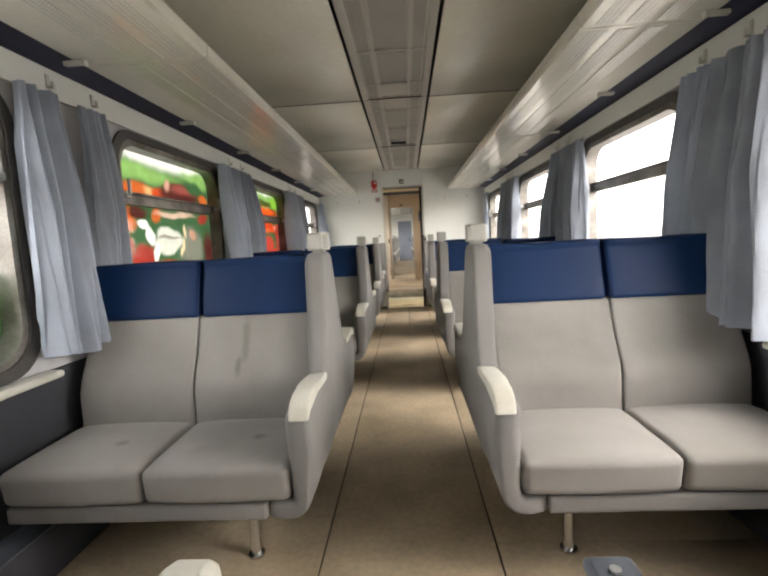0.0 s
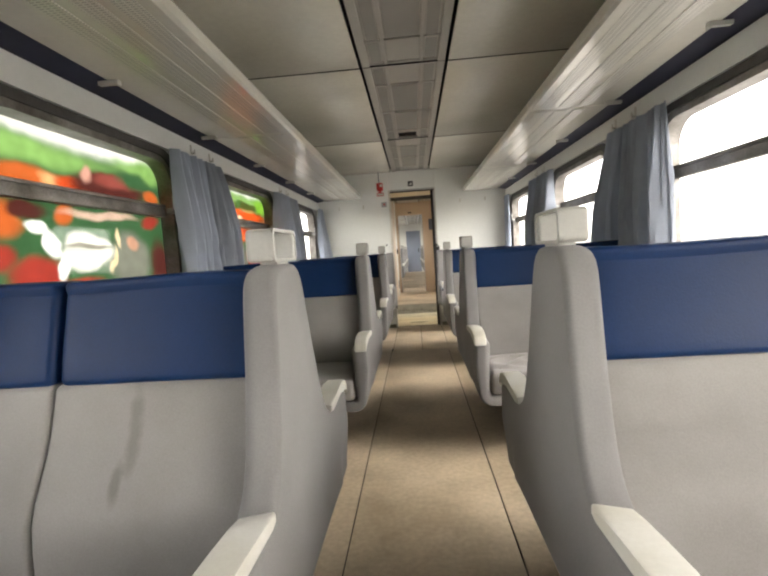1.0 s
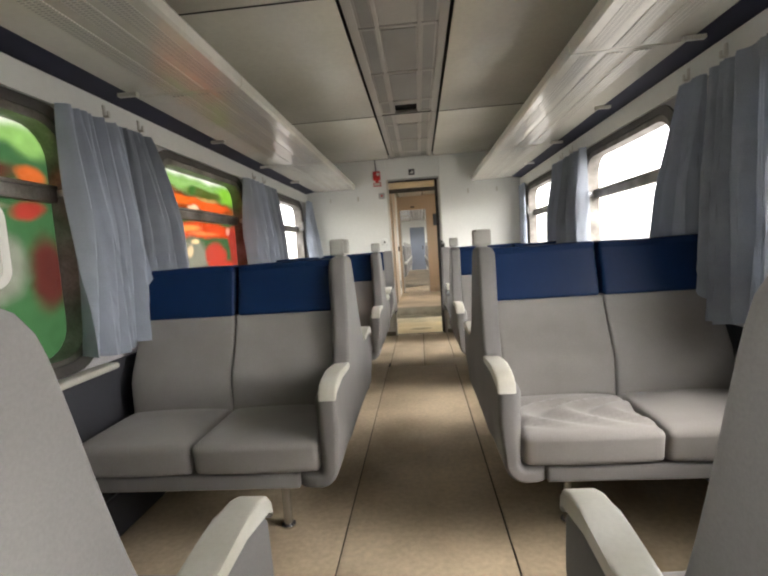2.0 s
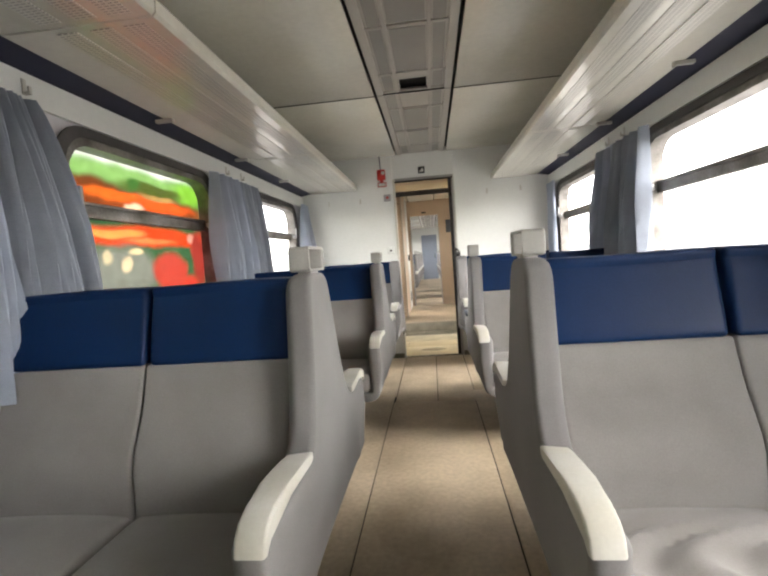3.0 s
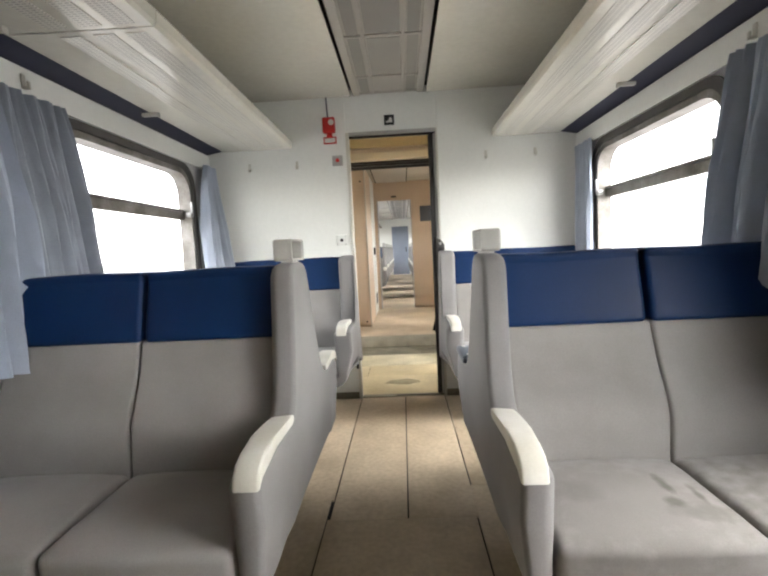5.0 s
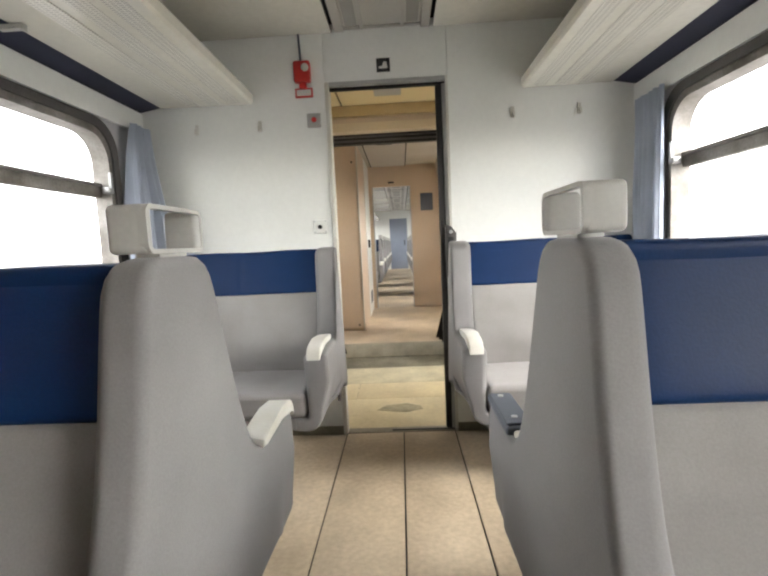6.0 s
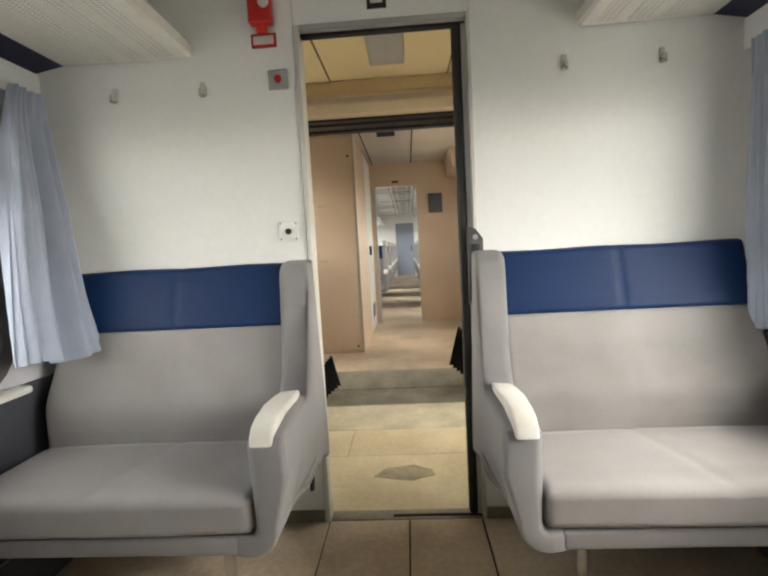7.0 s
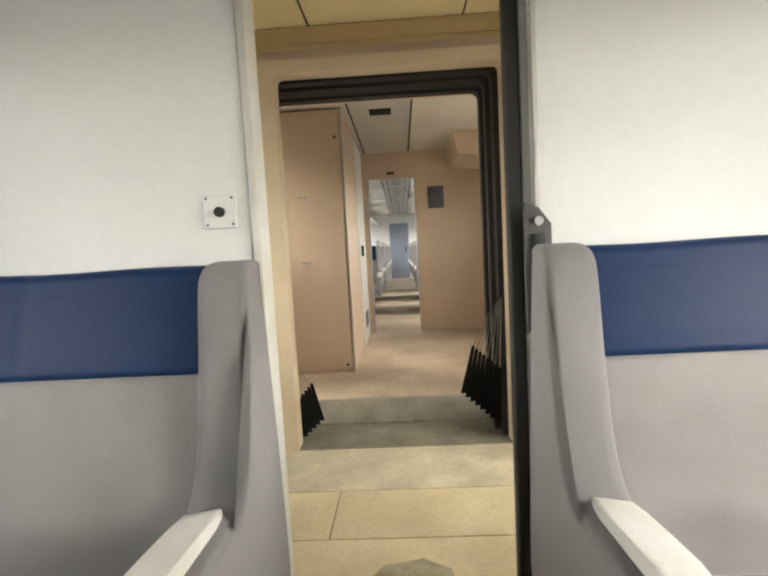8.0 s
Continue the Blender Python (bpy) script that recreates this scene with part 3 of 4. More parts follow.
def seat_half(parent, s, f, joined=False, seats=(None, None), backs=(None, None), creased=False):
    """The parts of one two-seat bench; s: side of the aisle, f: the way that it faces."""
    seam = 0.82

    def lean(p):
        h = (p.z - 0.44) / 0.45 + max(0, p.z - 0.90) * 0.9
        bulge = 0.034 * math.exp(-((p.z - 0.60) / 0.10) ** 2)
        h += 0.42 * max(0.0, min(1.0, (p.z - 0.50) / 0.34))
        y = p.y + f * (-0.085 * h + bulge) + 0.0028 * math.sin(19 * p.x + 2) * math.sin(14 * p.z + 5 * p.x) * (p.z < 0.845)
        dz = 0.002 * math.sin(13 * p.x + 4 * s) * (p.z > 1.03)
        if joined:
            d = math.exp(-((abs(p.x) - seam) / 0.011) ** 2)
            y -= f * (0.0035 if p.z > 0.855 else 0.0015) * d * (abs(p.y) > 0.12)
            dz -= 0.002 * d * (p.z > 1.07)
        return Vector((p.x, y, p.z + dz))
    a = 0.394 if joined else 0.360
    n = 60 if joined else 10
    spans = ((a, 1.285),) if joined else ((a, 0.8185), (0.8215, 1.285))
    for k, (x0, x1) in enumerate(spans):
        def crown(p, x0=x0, x1=x1, k=k):
            u = max(0.0, 1 - ((p.x * s - (x0 + x1) / 2) / ((x1 - x0) / 2)) ** 2)
            d = abs(p.y) - 0.15
            v = max(0.0, min(1, d / 0.1)) * max(0.0, min(1, (0.64 - abs(p.y)) / 0.14))
            top = (0.012 if joined else 0.018) * u ** 0.6 * v if p.z > 0.40 else 0
            if joined:
                top -= 0.004 * math.exp(-((abs(p.x) - seam - 0.25 * (abs(p.y) - 0.4)) / 0.02) ** 2) * (p.z > 0.40)
            if creased and k == 0 and p.z > 0.42:
                top += 0.013 * v * math.sin(38 * (abs(p.x) - 0.4) + 9 * math.sin(11 * p.y)) * max(0, 1 - ((abs(p.y) - 0.42) / 0.16) ** 2)
            drop = -0.012 * max(0, (0.25 - abs(p.y)) / 0.1)
            under = 0.012 * max(0.0, (0.432 - p.z) / 0.1) * (abs(p.y) > 0.5)
            return Vector((p.x, p.y + f * (0.010 * u * (abs(p.y) > 0.5) - under), p.z + top + drop))
        m = 24 if creased else n
        part("seat_cushion", rbox(s * (x0 - (0.008 if k == 0 else 0)), s * x1, f * 0.12, f * 0.600, 0.336, 0.452, 0.024, m, crown), seats[k] or FABRIC, parent)
        part("back_cushion", rbox(s * x0, s * x1, f * 0.09, f * 0.212, 0.40, 0.852, 0.014, n, lean), backs[k] or FABRIC, parent)
        part("headrest", rbox(s * x0, s * (x1 - 0.012), f * 0.11, f * 0.216, 0.848, 1.082, 0.017, n, lean), BLUE, parent, "navy blue vinyl head cushion")
    part("seat_base", rbox(s * 0.43, s * 1.28, f * 0.10, f * 0.588, 0.277, 0.334, 0.012, 2), PANELF, parent)
    part("back_shell", rbox(s * 0.37, s * 1.27, f * 0.002, f * 0.012, 0.30, 1.04, 0.004, 2), PANELF, parent)
    bm = tube((s * 0.562, f * 0.36, 0.0), (s * 0.562, f * 0.36, 0.29), 0.019)
    tube((s * 0.562, f * 0.36, 0.0), (s * 0.562, f * 0.36, 0.008), 0.03, bm=bm)
    part("leg", bm, CHROME, parent, "chromed steel leg")


def reach(a, f):
    """The arms of the sides that face the doorway are a little shorter."""
    return a if f < 0 or a < 0.3 else 0.3 + (a - 0.3) * 0.86


def armrest(parent, s, f, worn=False, out=0.0):
    if worn:
        bm = rbox(s * 0.272, s * 0.340, f * 0.305, f * 0.545, 0.63, 0.652, 0.008, 2)
        rbox(s * 0.276, s * 0.336, f * 0.318, f * 0.532, 0.650, 0.658, 0.004, 2, bm=bm)
        core = part("armrest", bm, GREYPL, parent, "bare slate-grey armrest core, its cap missing")
        for d in (0.352, 0.505):
            part("rivet", tube((s * 0.303, f * d, 0.657), (s * 0.303, f * d, 0.661), 0.008), ALU, core)
        part("cap_stub", rbox(s * 0.288, s * 0.338, f * 0.268, f * 0.303, 0.628, 0.648, 0.008, 2), CREAM, core, "broken end of the cream cap")
        return
    pts = [(0.276, 0.632), (0.277, 0.652), (0.29, 0.657), (0.34, 0.659), (0.40, 0.665), (0.47, 0.670), (0.545, 0.666), (0.585, 0.654), (0.606, 0.634), (0.614, 0.604), (0.602, 0.601), (0.588, 0.628), (0.46, 0.646), (0.30, 0.632)]
    bm = prism([(f * reach(a, f), b) for a, b in pts], s * (0.273 + out), s * (0.335 + out), bevel=0.007)
    for v in bm.verts:
        if f * v.co.y < 0.32:
            v.co.y += f * 0.45 * max(0.0, s * v.co.x - 0.275 - out) * (0.32 - f * v.co.y) / 0.05
    part("armrest", bm, CREAM, parent, "cream plastic armrest cap")


def grip(parent, s):
    """The hand grip on the aisle panel: a slender loop on the aisle side between two deep rounded ends."""
    out = rounded(-0.091, 0.091, 1.095, 1.168, 0.016)
    inn = rounded(-0.083, 0.083, 1.102, 1.161, 0.010)
    loop = part("hand_grip", ring(out, inn, s * 0.295, s * 0.309, bevel=0.003), GRIP_DIM, parent, "off-white plastic hand grip with an opening, toned down")
    for d in (-1, 1):
        part("grip_end", rbox(s * 0.2965, s * 0.358, d * 0.070, d * 0.0905, 1.0955, 1.1675, 0.010, 2), GRIP_DIM, loop)
    part("grip_foot", box(s * 0.305, s * 0.345, -0.045, 0.045, 1.084, 1.0965, 0.003), GRIP_DIM, loop)


def pillow(pts, x0, x1, ra, rb, steps_=6):
    """A padded board: the outline pts (y, z), softened, between x0 and x1, its two rims rounded by ra and rb."""
    for _ in range(2):
        soft = []
        for i, p in enumerate(pts):
            q = pts[(i + 1) % len(pts)]
            soft += [(0.75 * p[0] + 0.25 * q[0], 0.75 * p[1] + 0.25 * q[1]), (0.25 * p[0] + 0.75 * q[0], 0.25 * p[1] + 0.75 * q[1])]
        pts = soft
    total = sum(math.dist(p, pts[(i + 1) % len(pts)]) for i, p in enumerate(pts))
    n = 150
    out, gone, want = [], 0.0, 0.0
    for i, p in enumerate(pts):
        q = pts[(i + 1) % len(pts)]
        d = math.dist(p, q)
        while want < gone + d and len(out) < n:
            k = (want - gone) / d
            out.append(Vector((p[0] + (q[0] - p[0]) * k, p[1] + (q[1] - p[1]) * k)))
            want += total / n
        gone += d
    n = len(out)
    area = sum(out[i].x * out[(i + 1) % n].y - out[(i + 1) % n].x * out[i].y for i in range(n))
    turn = 1 if area > 0 else -1
    inward = []
    for i in range(n):
        t = (out[(i + 2) % n] - out[i - 2]).normalized()
        inward.append(Vector((-t.y, t.x)) * turn)
    bm = bmesh.new()
    loops = []
    d = (x1 - x0) / abs(x1 - x0)

    def loop(x, inset):
        loops.append([bm.verts.new((x, p.x + q.x * inset, p.y + q.y * inset)) for p, q in zip(out, inward)])
    loop(x0, ra + 0.004)
    for side, r in ((0, ra), (1, rb)):
        for k in range(steps_ + 1):
            w = math.pi / 2 * k / steps_
            a = w if side == 0 else math.pi / 2 - w
            loop(x0 + d * r * (1 - math.cos(a)) if side == 0 else x1 - d * r * (1 - math.cos(a)), r * (1 - math.sin(a)))
    loop(x1, rb + 0.004)
    for u, v in zip(loops, loops[1:]):
        for i in range(n):
            bm.faces.new((u[i], u[(i + 1) % n], v[(i + 1) % n], v[i]))
    caps = [bm.faces.new(loops[0]), bm.faces.new(loops[-1])]
    bmesh.ops.triangulate(bm, faces=caps)
    return bm


def lean_in(z):
    """How far the aisle panel leans towards the aisle at height z."""
    return -0.014 * (1.09 - z) / 0.43


def tuck(p, s, thick):
    """Below the cushion the panel grows thinner and turns in under the seat."""
    x, y, z = s * p.x, p.y, p.z
    inner = 0.348 + thick - 0.078
    q = max(0.0, inner - x)
    q *= 1 - (0.24 if thick < 0.09 else 0.4) * max(0.0, min(1.0, (0.50 - z) / 0.14))
    d = max(0.0, 0.350 - z)
    w = min(d / 0.044, math.pi / 2)
    c, rho = inner + 0.014, 0.014 + q
    if x > inner:
        rho = max(0.002, 0.014 - (x - inner))
    nx = c - rho * math.cos(w) + max(0.0, d - 0.044 * math.pi / 2)
    nz = (0.350 if d else z) - rho * math.sin(w)
    return Vector((s * nx, y, nz))


def aisle_panel(parent, s, sides=(-1, 1), outer=0.372):
    pts = []
    if 1 in sides:
        pts += [(reach(a, 1), b) for a, b in PROFILE]
    else:
        pts += [(0.004, 1.09), (0.004, 0.30), (-0.05, 0.30), (-0.12, 0.35)]
    if -1 in sides:
        low = PROFILE[1:-1] if 1 in sides else [PROFILE[0]] + PROFILE[1:-2]
        pts += [(-a, b) for a, b in reversed(low)]
    bm = pillow(pts, s * 0.294, s * outer, 0.016, 0.032)
    for k in range(13):
        geom = bm.verts[:] + bm.edges[:] + bm.faces[:]
        bmesh.ops.bisect_plane(bm, geom=geom, plane_co=(0, 0, 0.50 - 0.05 * k if k < 3 else 0.352 - 0.0105 * (k - 3)), plane_no=(0, 0, 1))
    for v in bm.verts:
        v.co.x += s * lean_in(v.co.z if v.co.z > 0.35 else 0.35)
        w = max(0.0, min(1.0, (abs(v.co.y) - 0.33) / 0.12))
        if w:
            v.co = v.co.lerp(tuck(v.co, s, outer - 0.294), w * w * (3 - 2 * w))
    part("aisle_panel", bm, PANELF, parent, "grey upholstered aisle end panel")


def double_bench(s, at, worn=False, label="back-to-back grey velour train bench with navy head cushions", front=None):
    b = thing("double_bench", label, "train seat", "seat rows along the aisle", at=at)
    for f in (-1, 1):
        seat_half(b, s, f, **(front or {} if f == -1 else {}))
        armrest(b, s, f, worn and f == 1)
    aisle_panel(b, s)
    grip(b, s)
    return b


def wall_bench(s, at):
    b = thing("wall_bench", "grey velour two-seat bench with navy head cushions against the end wall", "train seat", "seat rows along the aisle", at=at)
    seat_half(b, s, -1, joined=True)
    armrest(b, s, -1, out=0.034)
    aisle_panel(b, s, (-1,), 0.404)
    if s < 0:
        part("bracket", prism([(-0.325, 0.318), (-0.300, 0.312), (-0.300, 0.362), (-0.312, 0.350)], -0.285, -0.270, bevel=0.003), BLACK, b, "small black metal bracket")
    return b


# ---------------------------------------------------------------- curtains
def curtain(s, y0, y1, b0, b1, top, bottom, seed, material=None, flare=0.0, folds=3.2, tight=1.0):
    """A gathered curtain: from y0..y1 at the top to b0..b1 at the bottom."""
    rnd = random.Random(seed)
    ph = [rnd.uniform(0, 6.28) for _ in range(7)]
    nu, nv = 120, 34
    bm = bmesh.new()
    grid = []
    for j in range(nv + 1):
        v = j / nv
        row = []
        for i in range(nu + 1):
            u = i / nu
            e = v ** 0.75
            uu = u + 0.05 * math.sin(2 * math.pi * u + ph[5]) * (1 - v)
            y = (y0 + (y1 - y0) * uu) * (1 - e) + (b0 + (b1 - b0) * uu) * e
            amp = 0.024 + 0.040 * min(1, v * 2.2)
            q = folds * 6.283 * u + ph[0] + 0.9 * math.sin(2.4 * v + ph[1]) + 0.8 * math.sin(7 * u + ph[6])
            w = math.sin(q) + 0.38 * math.sin(1.7 * q + ph[2] + 1.3 * v) + 0.55 * (1 - 2 * abs(math.sin(0.83 * q + ph[3] + 0.6 * v))) + 0.22 * (1 - 2 * abs(math.sin(2.1 * q + ph[4] - 1.1 * v)))
            fine = 0.006 * math.sin(66 * u + ph[3]) * max(0, 1 - v * 6)
            wob = 0.014 * math.sin(4.2 * v + ph[4]) * v
            x = HALF - 0.045 - 0.043 * tight + amp * tight * w * 0.75 - flare * (v ** 1.6) * (0.4 + 0.6 * u) + fine
            if x > HALF - 0.032:
                x = HALF - 0.032 + 0.12 * math.tanh((HALF - 0.032 - x) / 0.1) * -0.05
            side = 0.010 * math.cos(q) * min(1, v * 2)
            z = top - (top - bottom + 0.014 * math.sin(9 * u + ph[1])) * v + 0.008 * math.sin(q) * (1 - v) * 0.7
            row.append(bm.verts.new((s * x, y + wob + side, z)))
        grid.append(row)
    for j in range(nv):
        for i in range(nu):
            bm.faces.new((grid[j][i], grid[j][i + 1], grid[j + 1][i + 1], grid[j + 1][i]))
    geom = bmesh.ops.extrude_face_region(bm, geom=bm.faces[:])["geom"]
    for v in geom:
        if isinstance(v, bmesh.types.BMVert):
            v.co.x -= s * 0.003
    return solid("curtain", bm, material or CURT, "gathered blue-grey cotton curtain drawn aside at the window pillar", "curtain", "curtains")


def through_cloth(m, share):
    """Lets some daylight through a thin cloth."""
    n, l = m.node_tree.nodes, m.node_tree.links
    b = n["Principled BSDF"]
    tr = n.new("ShaderNodeBsdfTranslucent")
    l.new(b.inputs["Base Color"].links[0].from_socket, tr.inputs["Color"])
    both = n.new("ShaderNodeMixShader")
    both.inputs[0].default_value = share
    l.new(b.outputs[0], both.inputs[1])
    l.new(tr.outputs[0], both.inputs[2])
    l.new(both.outputs[0], n["Material Output"].inputs["Surface"])


through_cloth(CURT, 0.22)
through_cloth(CURT_LIT, 0.22)


def coat_hook(p, n):
    """A small cream hook on a plate; n: the way out of the wall."""
    bm = bmesh.new()
    p, n = Vector(p), Vector(n)
    t = Vector((0, 0, 1)).cross(n)
    a = p + n * 0.004
    box(-0.009, 0.009, -0.003, 0.003, -0.028, 0.028, 0.002, bm)
    box(-0.007, 0.007, -0.024, 0.0, -0.028, -0.018, 0.002, bm)
    box(-0.007, 0.007, -0.024, -0.017, -0.028, 0.0, 0.002, bm)
    m = Matrix((( t.x, -n.x, 0, a.x), (t.y, -n.y, 0, a.y), (0, 0, 1, a.z), (0, 0, 0, 1)))
    bm.transform(m)
    return solid("coat_hook", bm, CREAM, "small cream coat hook on the panel", "coat hook", "coat hooks")


# ================================================================ first saloon
JOINTS = [2.195 + PITCH * k for k in (-1, 0, 1, 2)]
FB = solid("floor", box(-1.40, 1.40, BACK, WALL + 0.03, -0.05, -0.008), DARK, "worn beige linoleum floor in long strips", "floor", kind="structure")
SHEETS = [(-1.36, -0.309, BACK, 2.45), (-0.303, 0.320, BACK, 6.15), (0.326, 1.36, BACK, 1.9), (-1.36, -0.309, 2.4508, 6.3), (0.326, 1.36, 1.9008, 6.4),
          (-1.36, -0.297, 6.3008, WALL), (-0.291, 0.034, 6.1508, WALL), (0.040, 0.331, 6.1508, WALL), (0.337, 1.36, 6.4008, WALL)]
for x0, x1, y0, y1 in SHEETS:
    part("floor_sheet", box(x0, x1, y0, y1, -0.008, 0.0, 0.0015), FLOOR, FB)

side_wall("wall_left", -1, BACK, WALL, WINDOWS, 0, "white side wall with rounded windows and dark grey dado")
side_wall("wall_right", 1, BACK, WALL, WINDOWS, 0, "white side wall with rounded windows and dark grey dado")
for s, side in ((-1, "left"), (1, "right")):
    for k, c in enumerate(WINDOWS):
        painted = s < 0 and k in (1, 2, 3)
        w = window("window_%d" % (k + 1 + (5 if s > 0 else 0)), s, c, 0, "rounded coach window sprayed with translucent graffiti paint" if painted else "rounded coach window with dark metal frame and tilting upper pane")
        if painted:
            paint_film(w, s, c, 0, (PAINT_C, PAINT_A, PAINT_B)[k - 1], k > 1)
    ends = [BACK + 0.3] + UNITS + [WALL]
    for a, b in zip(ends, ends[1:]):
        sill(s, a + 0.25, b - 0.26, 0)
    fascia(s, BACK, WALL - 0.002, 0)
    cuts = [BACK] + JOINTS + [WALL]
    for a, b in zip(cuts, cuts[1:]):
        luggage_rack(s, a, b - (0.003 if b == WALL else 0), 0)
ceiling(BACK, WALL, JOINTS[:3] + [JOINTS[3]], 0, "ceiling", hole=(5.66, 5.86))
# Unseen and made up: shuts the saloon here, where the coach really goes on.
solid("wall_back", box(-1.45, 1.45, BACK - 0.06, BACK, -0.05, 2.4), WALLW, "made-up white wall closing the saloon off at the back", "wall", kind="structure")

SMUDGED = spotted("soiled_velour", [(-0.50, -0.40, 0.48, 0.035, 0.03, 0.05, 0.5), (-0.98, -0.42, 0.48, 0.03, 0.03, 0.05, 0.45), (-0.66, -0.50, 0.48, 0.12, 0.06, 0.05, 0.16)])
DRIPPED = spotted("dripped_velour", [(-0.62, -0.2, 0.76, 0.022, 0.3, 0.11, 0.35), (-0.645, -0.2, 0.66, 0.016, 0.3, 0.05, 0.4)])
# First two rows darken both bright cushions overall; the rest are scorch marks.
SCORCHED_DARKENED = spotted("scorched_darkened_velour", [(0.55, -0.45, 0.46, 0.45, 0.40, 0.3, 0.38), (1.12, -0.45, 0.46, 0.35, 0.4, 0.3, 0.42), (0.47, -0.40, 0.48, 0.07, 0.06, 0.06, 0.3), (0.70, -0.38, 0.48, 0.018, 0.07, 0.05, 0.8), (0.76, -0.42, 0.48, 0.014, 0.06, 0.05, 0.7), (0.68, -0.46, 0.48, 0.03, 0.03, 0.05, 0.7), (0.74, -0.50, 0.48, 0.10, 0.05, 0.05, 0.35), (1.13, -0.36, 0.48, 0.035, 0.012, 0.05, 0.9)])
for k, y in enumerate(UNITS):
    for s in (-1, 1):
        marks, extra = {}, ""
        if (s, k) == (-1, 1):
            marks = dict(seats=(SMUDGED, SMUDGED), backs=(DRIPPED, None))
            extra = ", spotted"
        if (s, k) == (1, 3):
            marks = dict(seats=(SCORCHED_DARKENED, SCORCHED_DARKENED))
            extra = ", scorched"
        if (s, k) == (1, 2):
            marks = dict(creased=True)
            extra = ", crumpled"
        double_bench(s, (0.008 + ((0.012 if s > 0 else -0.008) if k == 3 else 0), y, 0), worn=(s == 1 and k in (0, 3)), front=marks, label="back-to-back grey velour train bench with navy head cushions" + extra)
for s in (-1, 1):
    wall_bench(s, (0.0 if s < 0 else 0.032, WALL - 0.012, 0))
    hd = thing("heater_duct", "dark grey heater casing along the foot of the wall", "heater")
    part("casing", rbox(s * 1.24, s * 1.345, BACK + 0.01, WALL - 0.01, 0.0, 0.185, 0.015, 2), SIDEG, hd)
    part("cover_strip", box(s * 1.236, s * 1.346, BACK + 0.01, WALL - 0.01, 0.185, 0.195, 0.002), GREYPL, hd)

# curtains and hooks at each pillar
DRAPES = {-1: [((-0.32, -0.16, -0.335, -0.09), (-0.01, 0.14, 0.0, 0.17)), ((-0.45, -0.12, -0.47, -0.05), (-0.08, 0.10, -0.05, 0.32)), ((-0.45, -0.08, -0.46, -0.02), (-0.06, 0.235, -0.02, 0.36))],
          1: [((-0.36, -0.02, -0.36, 0.0), (0.02, 0.19, 0.03, 0.27)), ((-0.50, -0.10, -0.56, -0.08), (-0.05, 0.08, -0.03, 0.33)), ((-0.50, -0.12, -0.50, -0.06), (-0.08, 0.168, -0.05, 0.30))]}
for k, y in enumerate(UNITS):
    for s in (-1, 1):
        for m, (a, b, c, d) in enumerate(DRAPES[s][max(0, k - 1)]):
            curtain(s, y + a, y + b, y + c, y + d, 1.742, (0.755, 0.80)[m] - (0.02 if s > 0 else 0), 10 + k + 10 * m + 20 * (s > 0), CURT_LIT if (s, m) in ((-1, 0), (1, 1)) else CURT, folds=2.2 + 7.5 * (d - c))
    for s in (-1, 1):
        for d in (-0.10, 0.155):
            coat_hook((s * (HALF - 0.028), y + d, 1.812), (-s, 0, 0))
curtain(-1, WALL - 0.19, WALL - 0.05, WALL - 0.36, WALL - 0.08, 1.765, 0.78, 51, CURT_LIT, flare=0.16, folds=2.2, tight=0.8)
curtain(1, WALL - 0.33, WALL - 0.10, WALL - 0.33, WALL - 0.10, 1.765, 0.78, 52, CURT_LIT, folds=3, tight=0.3)

# ---------------------------------------------------------------- end wall and door
EW = thing("wall_end", "white laminate end wall with a doorway", "wall", kind="structure")
part("panel", box(-1.45, -0.312, WALL, WALL + 0.06, 0.0, 2.30), WALLW, EW)
part("panel", box(0.352, 1.45, WALL, WALL + 0.06, 0.0, 2.30), WALLW, EW)
part("panel", box(-0.309, 0.349, WALL + 0.001, WALL + 0.06, 1.975, 2.30), WALLW, EW)
part("kick_strip", box(-1.36, -0.312, WALL - 0.006, WALL, 0.0, 0.05), TREAD, EW)
part("kick_strip", box(0.352, 1.36, WALL - 0.006, WALL, 0.0, 0.05), TREAD, EW)

DF = thing("door_1", "sliding door pushed open into the wall pocket, with aluminium frame", "door", kind="structure")
bm = box(-0.312, -0.290, WALL - 0.008, WALL + 0.07, 0.0, 1.975, 0.003)
part("jamb", bm, CREAM, DF, "cream painted jamb")
part("jamb", box(0.338, 0.352, WALL - 0.008, WALL + 0.07, 0.0, 1.975, 0.003), CREAM, DF, "cream painted jamb")
part("lintel", box(-0.29, 0.338, WALL - 0.006, WALL + 0.07, 1.952, 1.975, 0.003), PLATE, DF)
part("track", box(-0.29, 0.338, WALL + 0.02, WALL + 0.05, 1.940, 1.952), DARK, DF)
part("rubber_edge", rbox(0.286, 0.320, WALL + 0.014, WALL + 0.05, 0.012, 1.94, 0.008, 1), RUBBER, DF)
part("leaf", box(0.320, 0.338, WALL + 0.012, WALL + 0.052, 0.012, 1.94, 0.002), PLATE, DF)
part("threshold", box(-0.29, 0.34, WALL + 0.0, WALL + 0.065, -0.006, 0.005, 0.002), TREAD, DF)
part("threshold_gap", box(-0.03, 0.335, WALL + 0.012, WALL + 0.03, 0.0, 0.0065), DARK, DF)
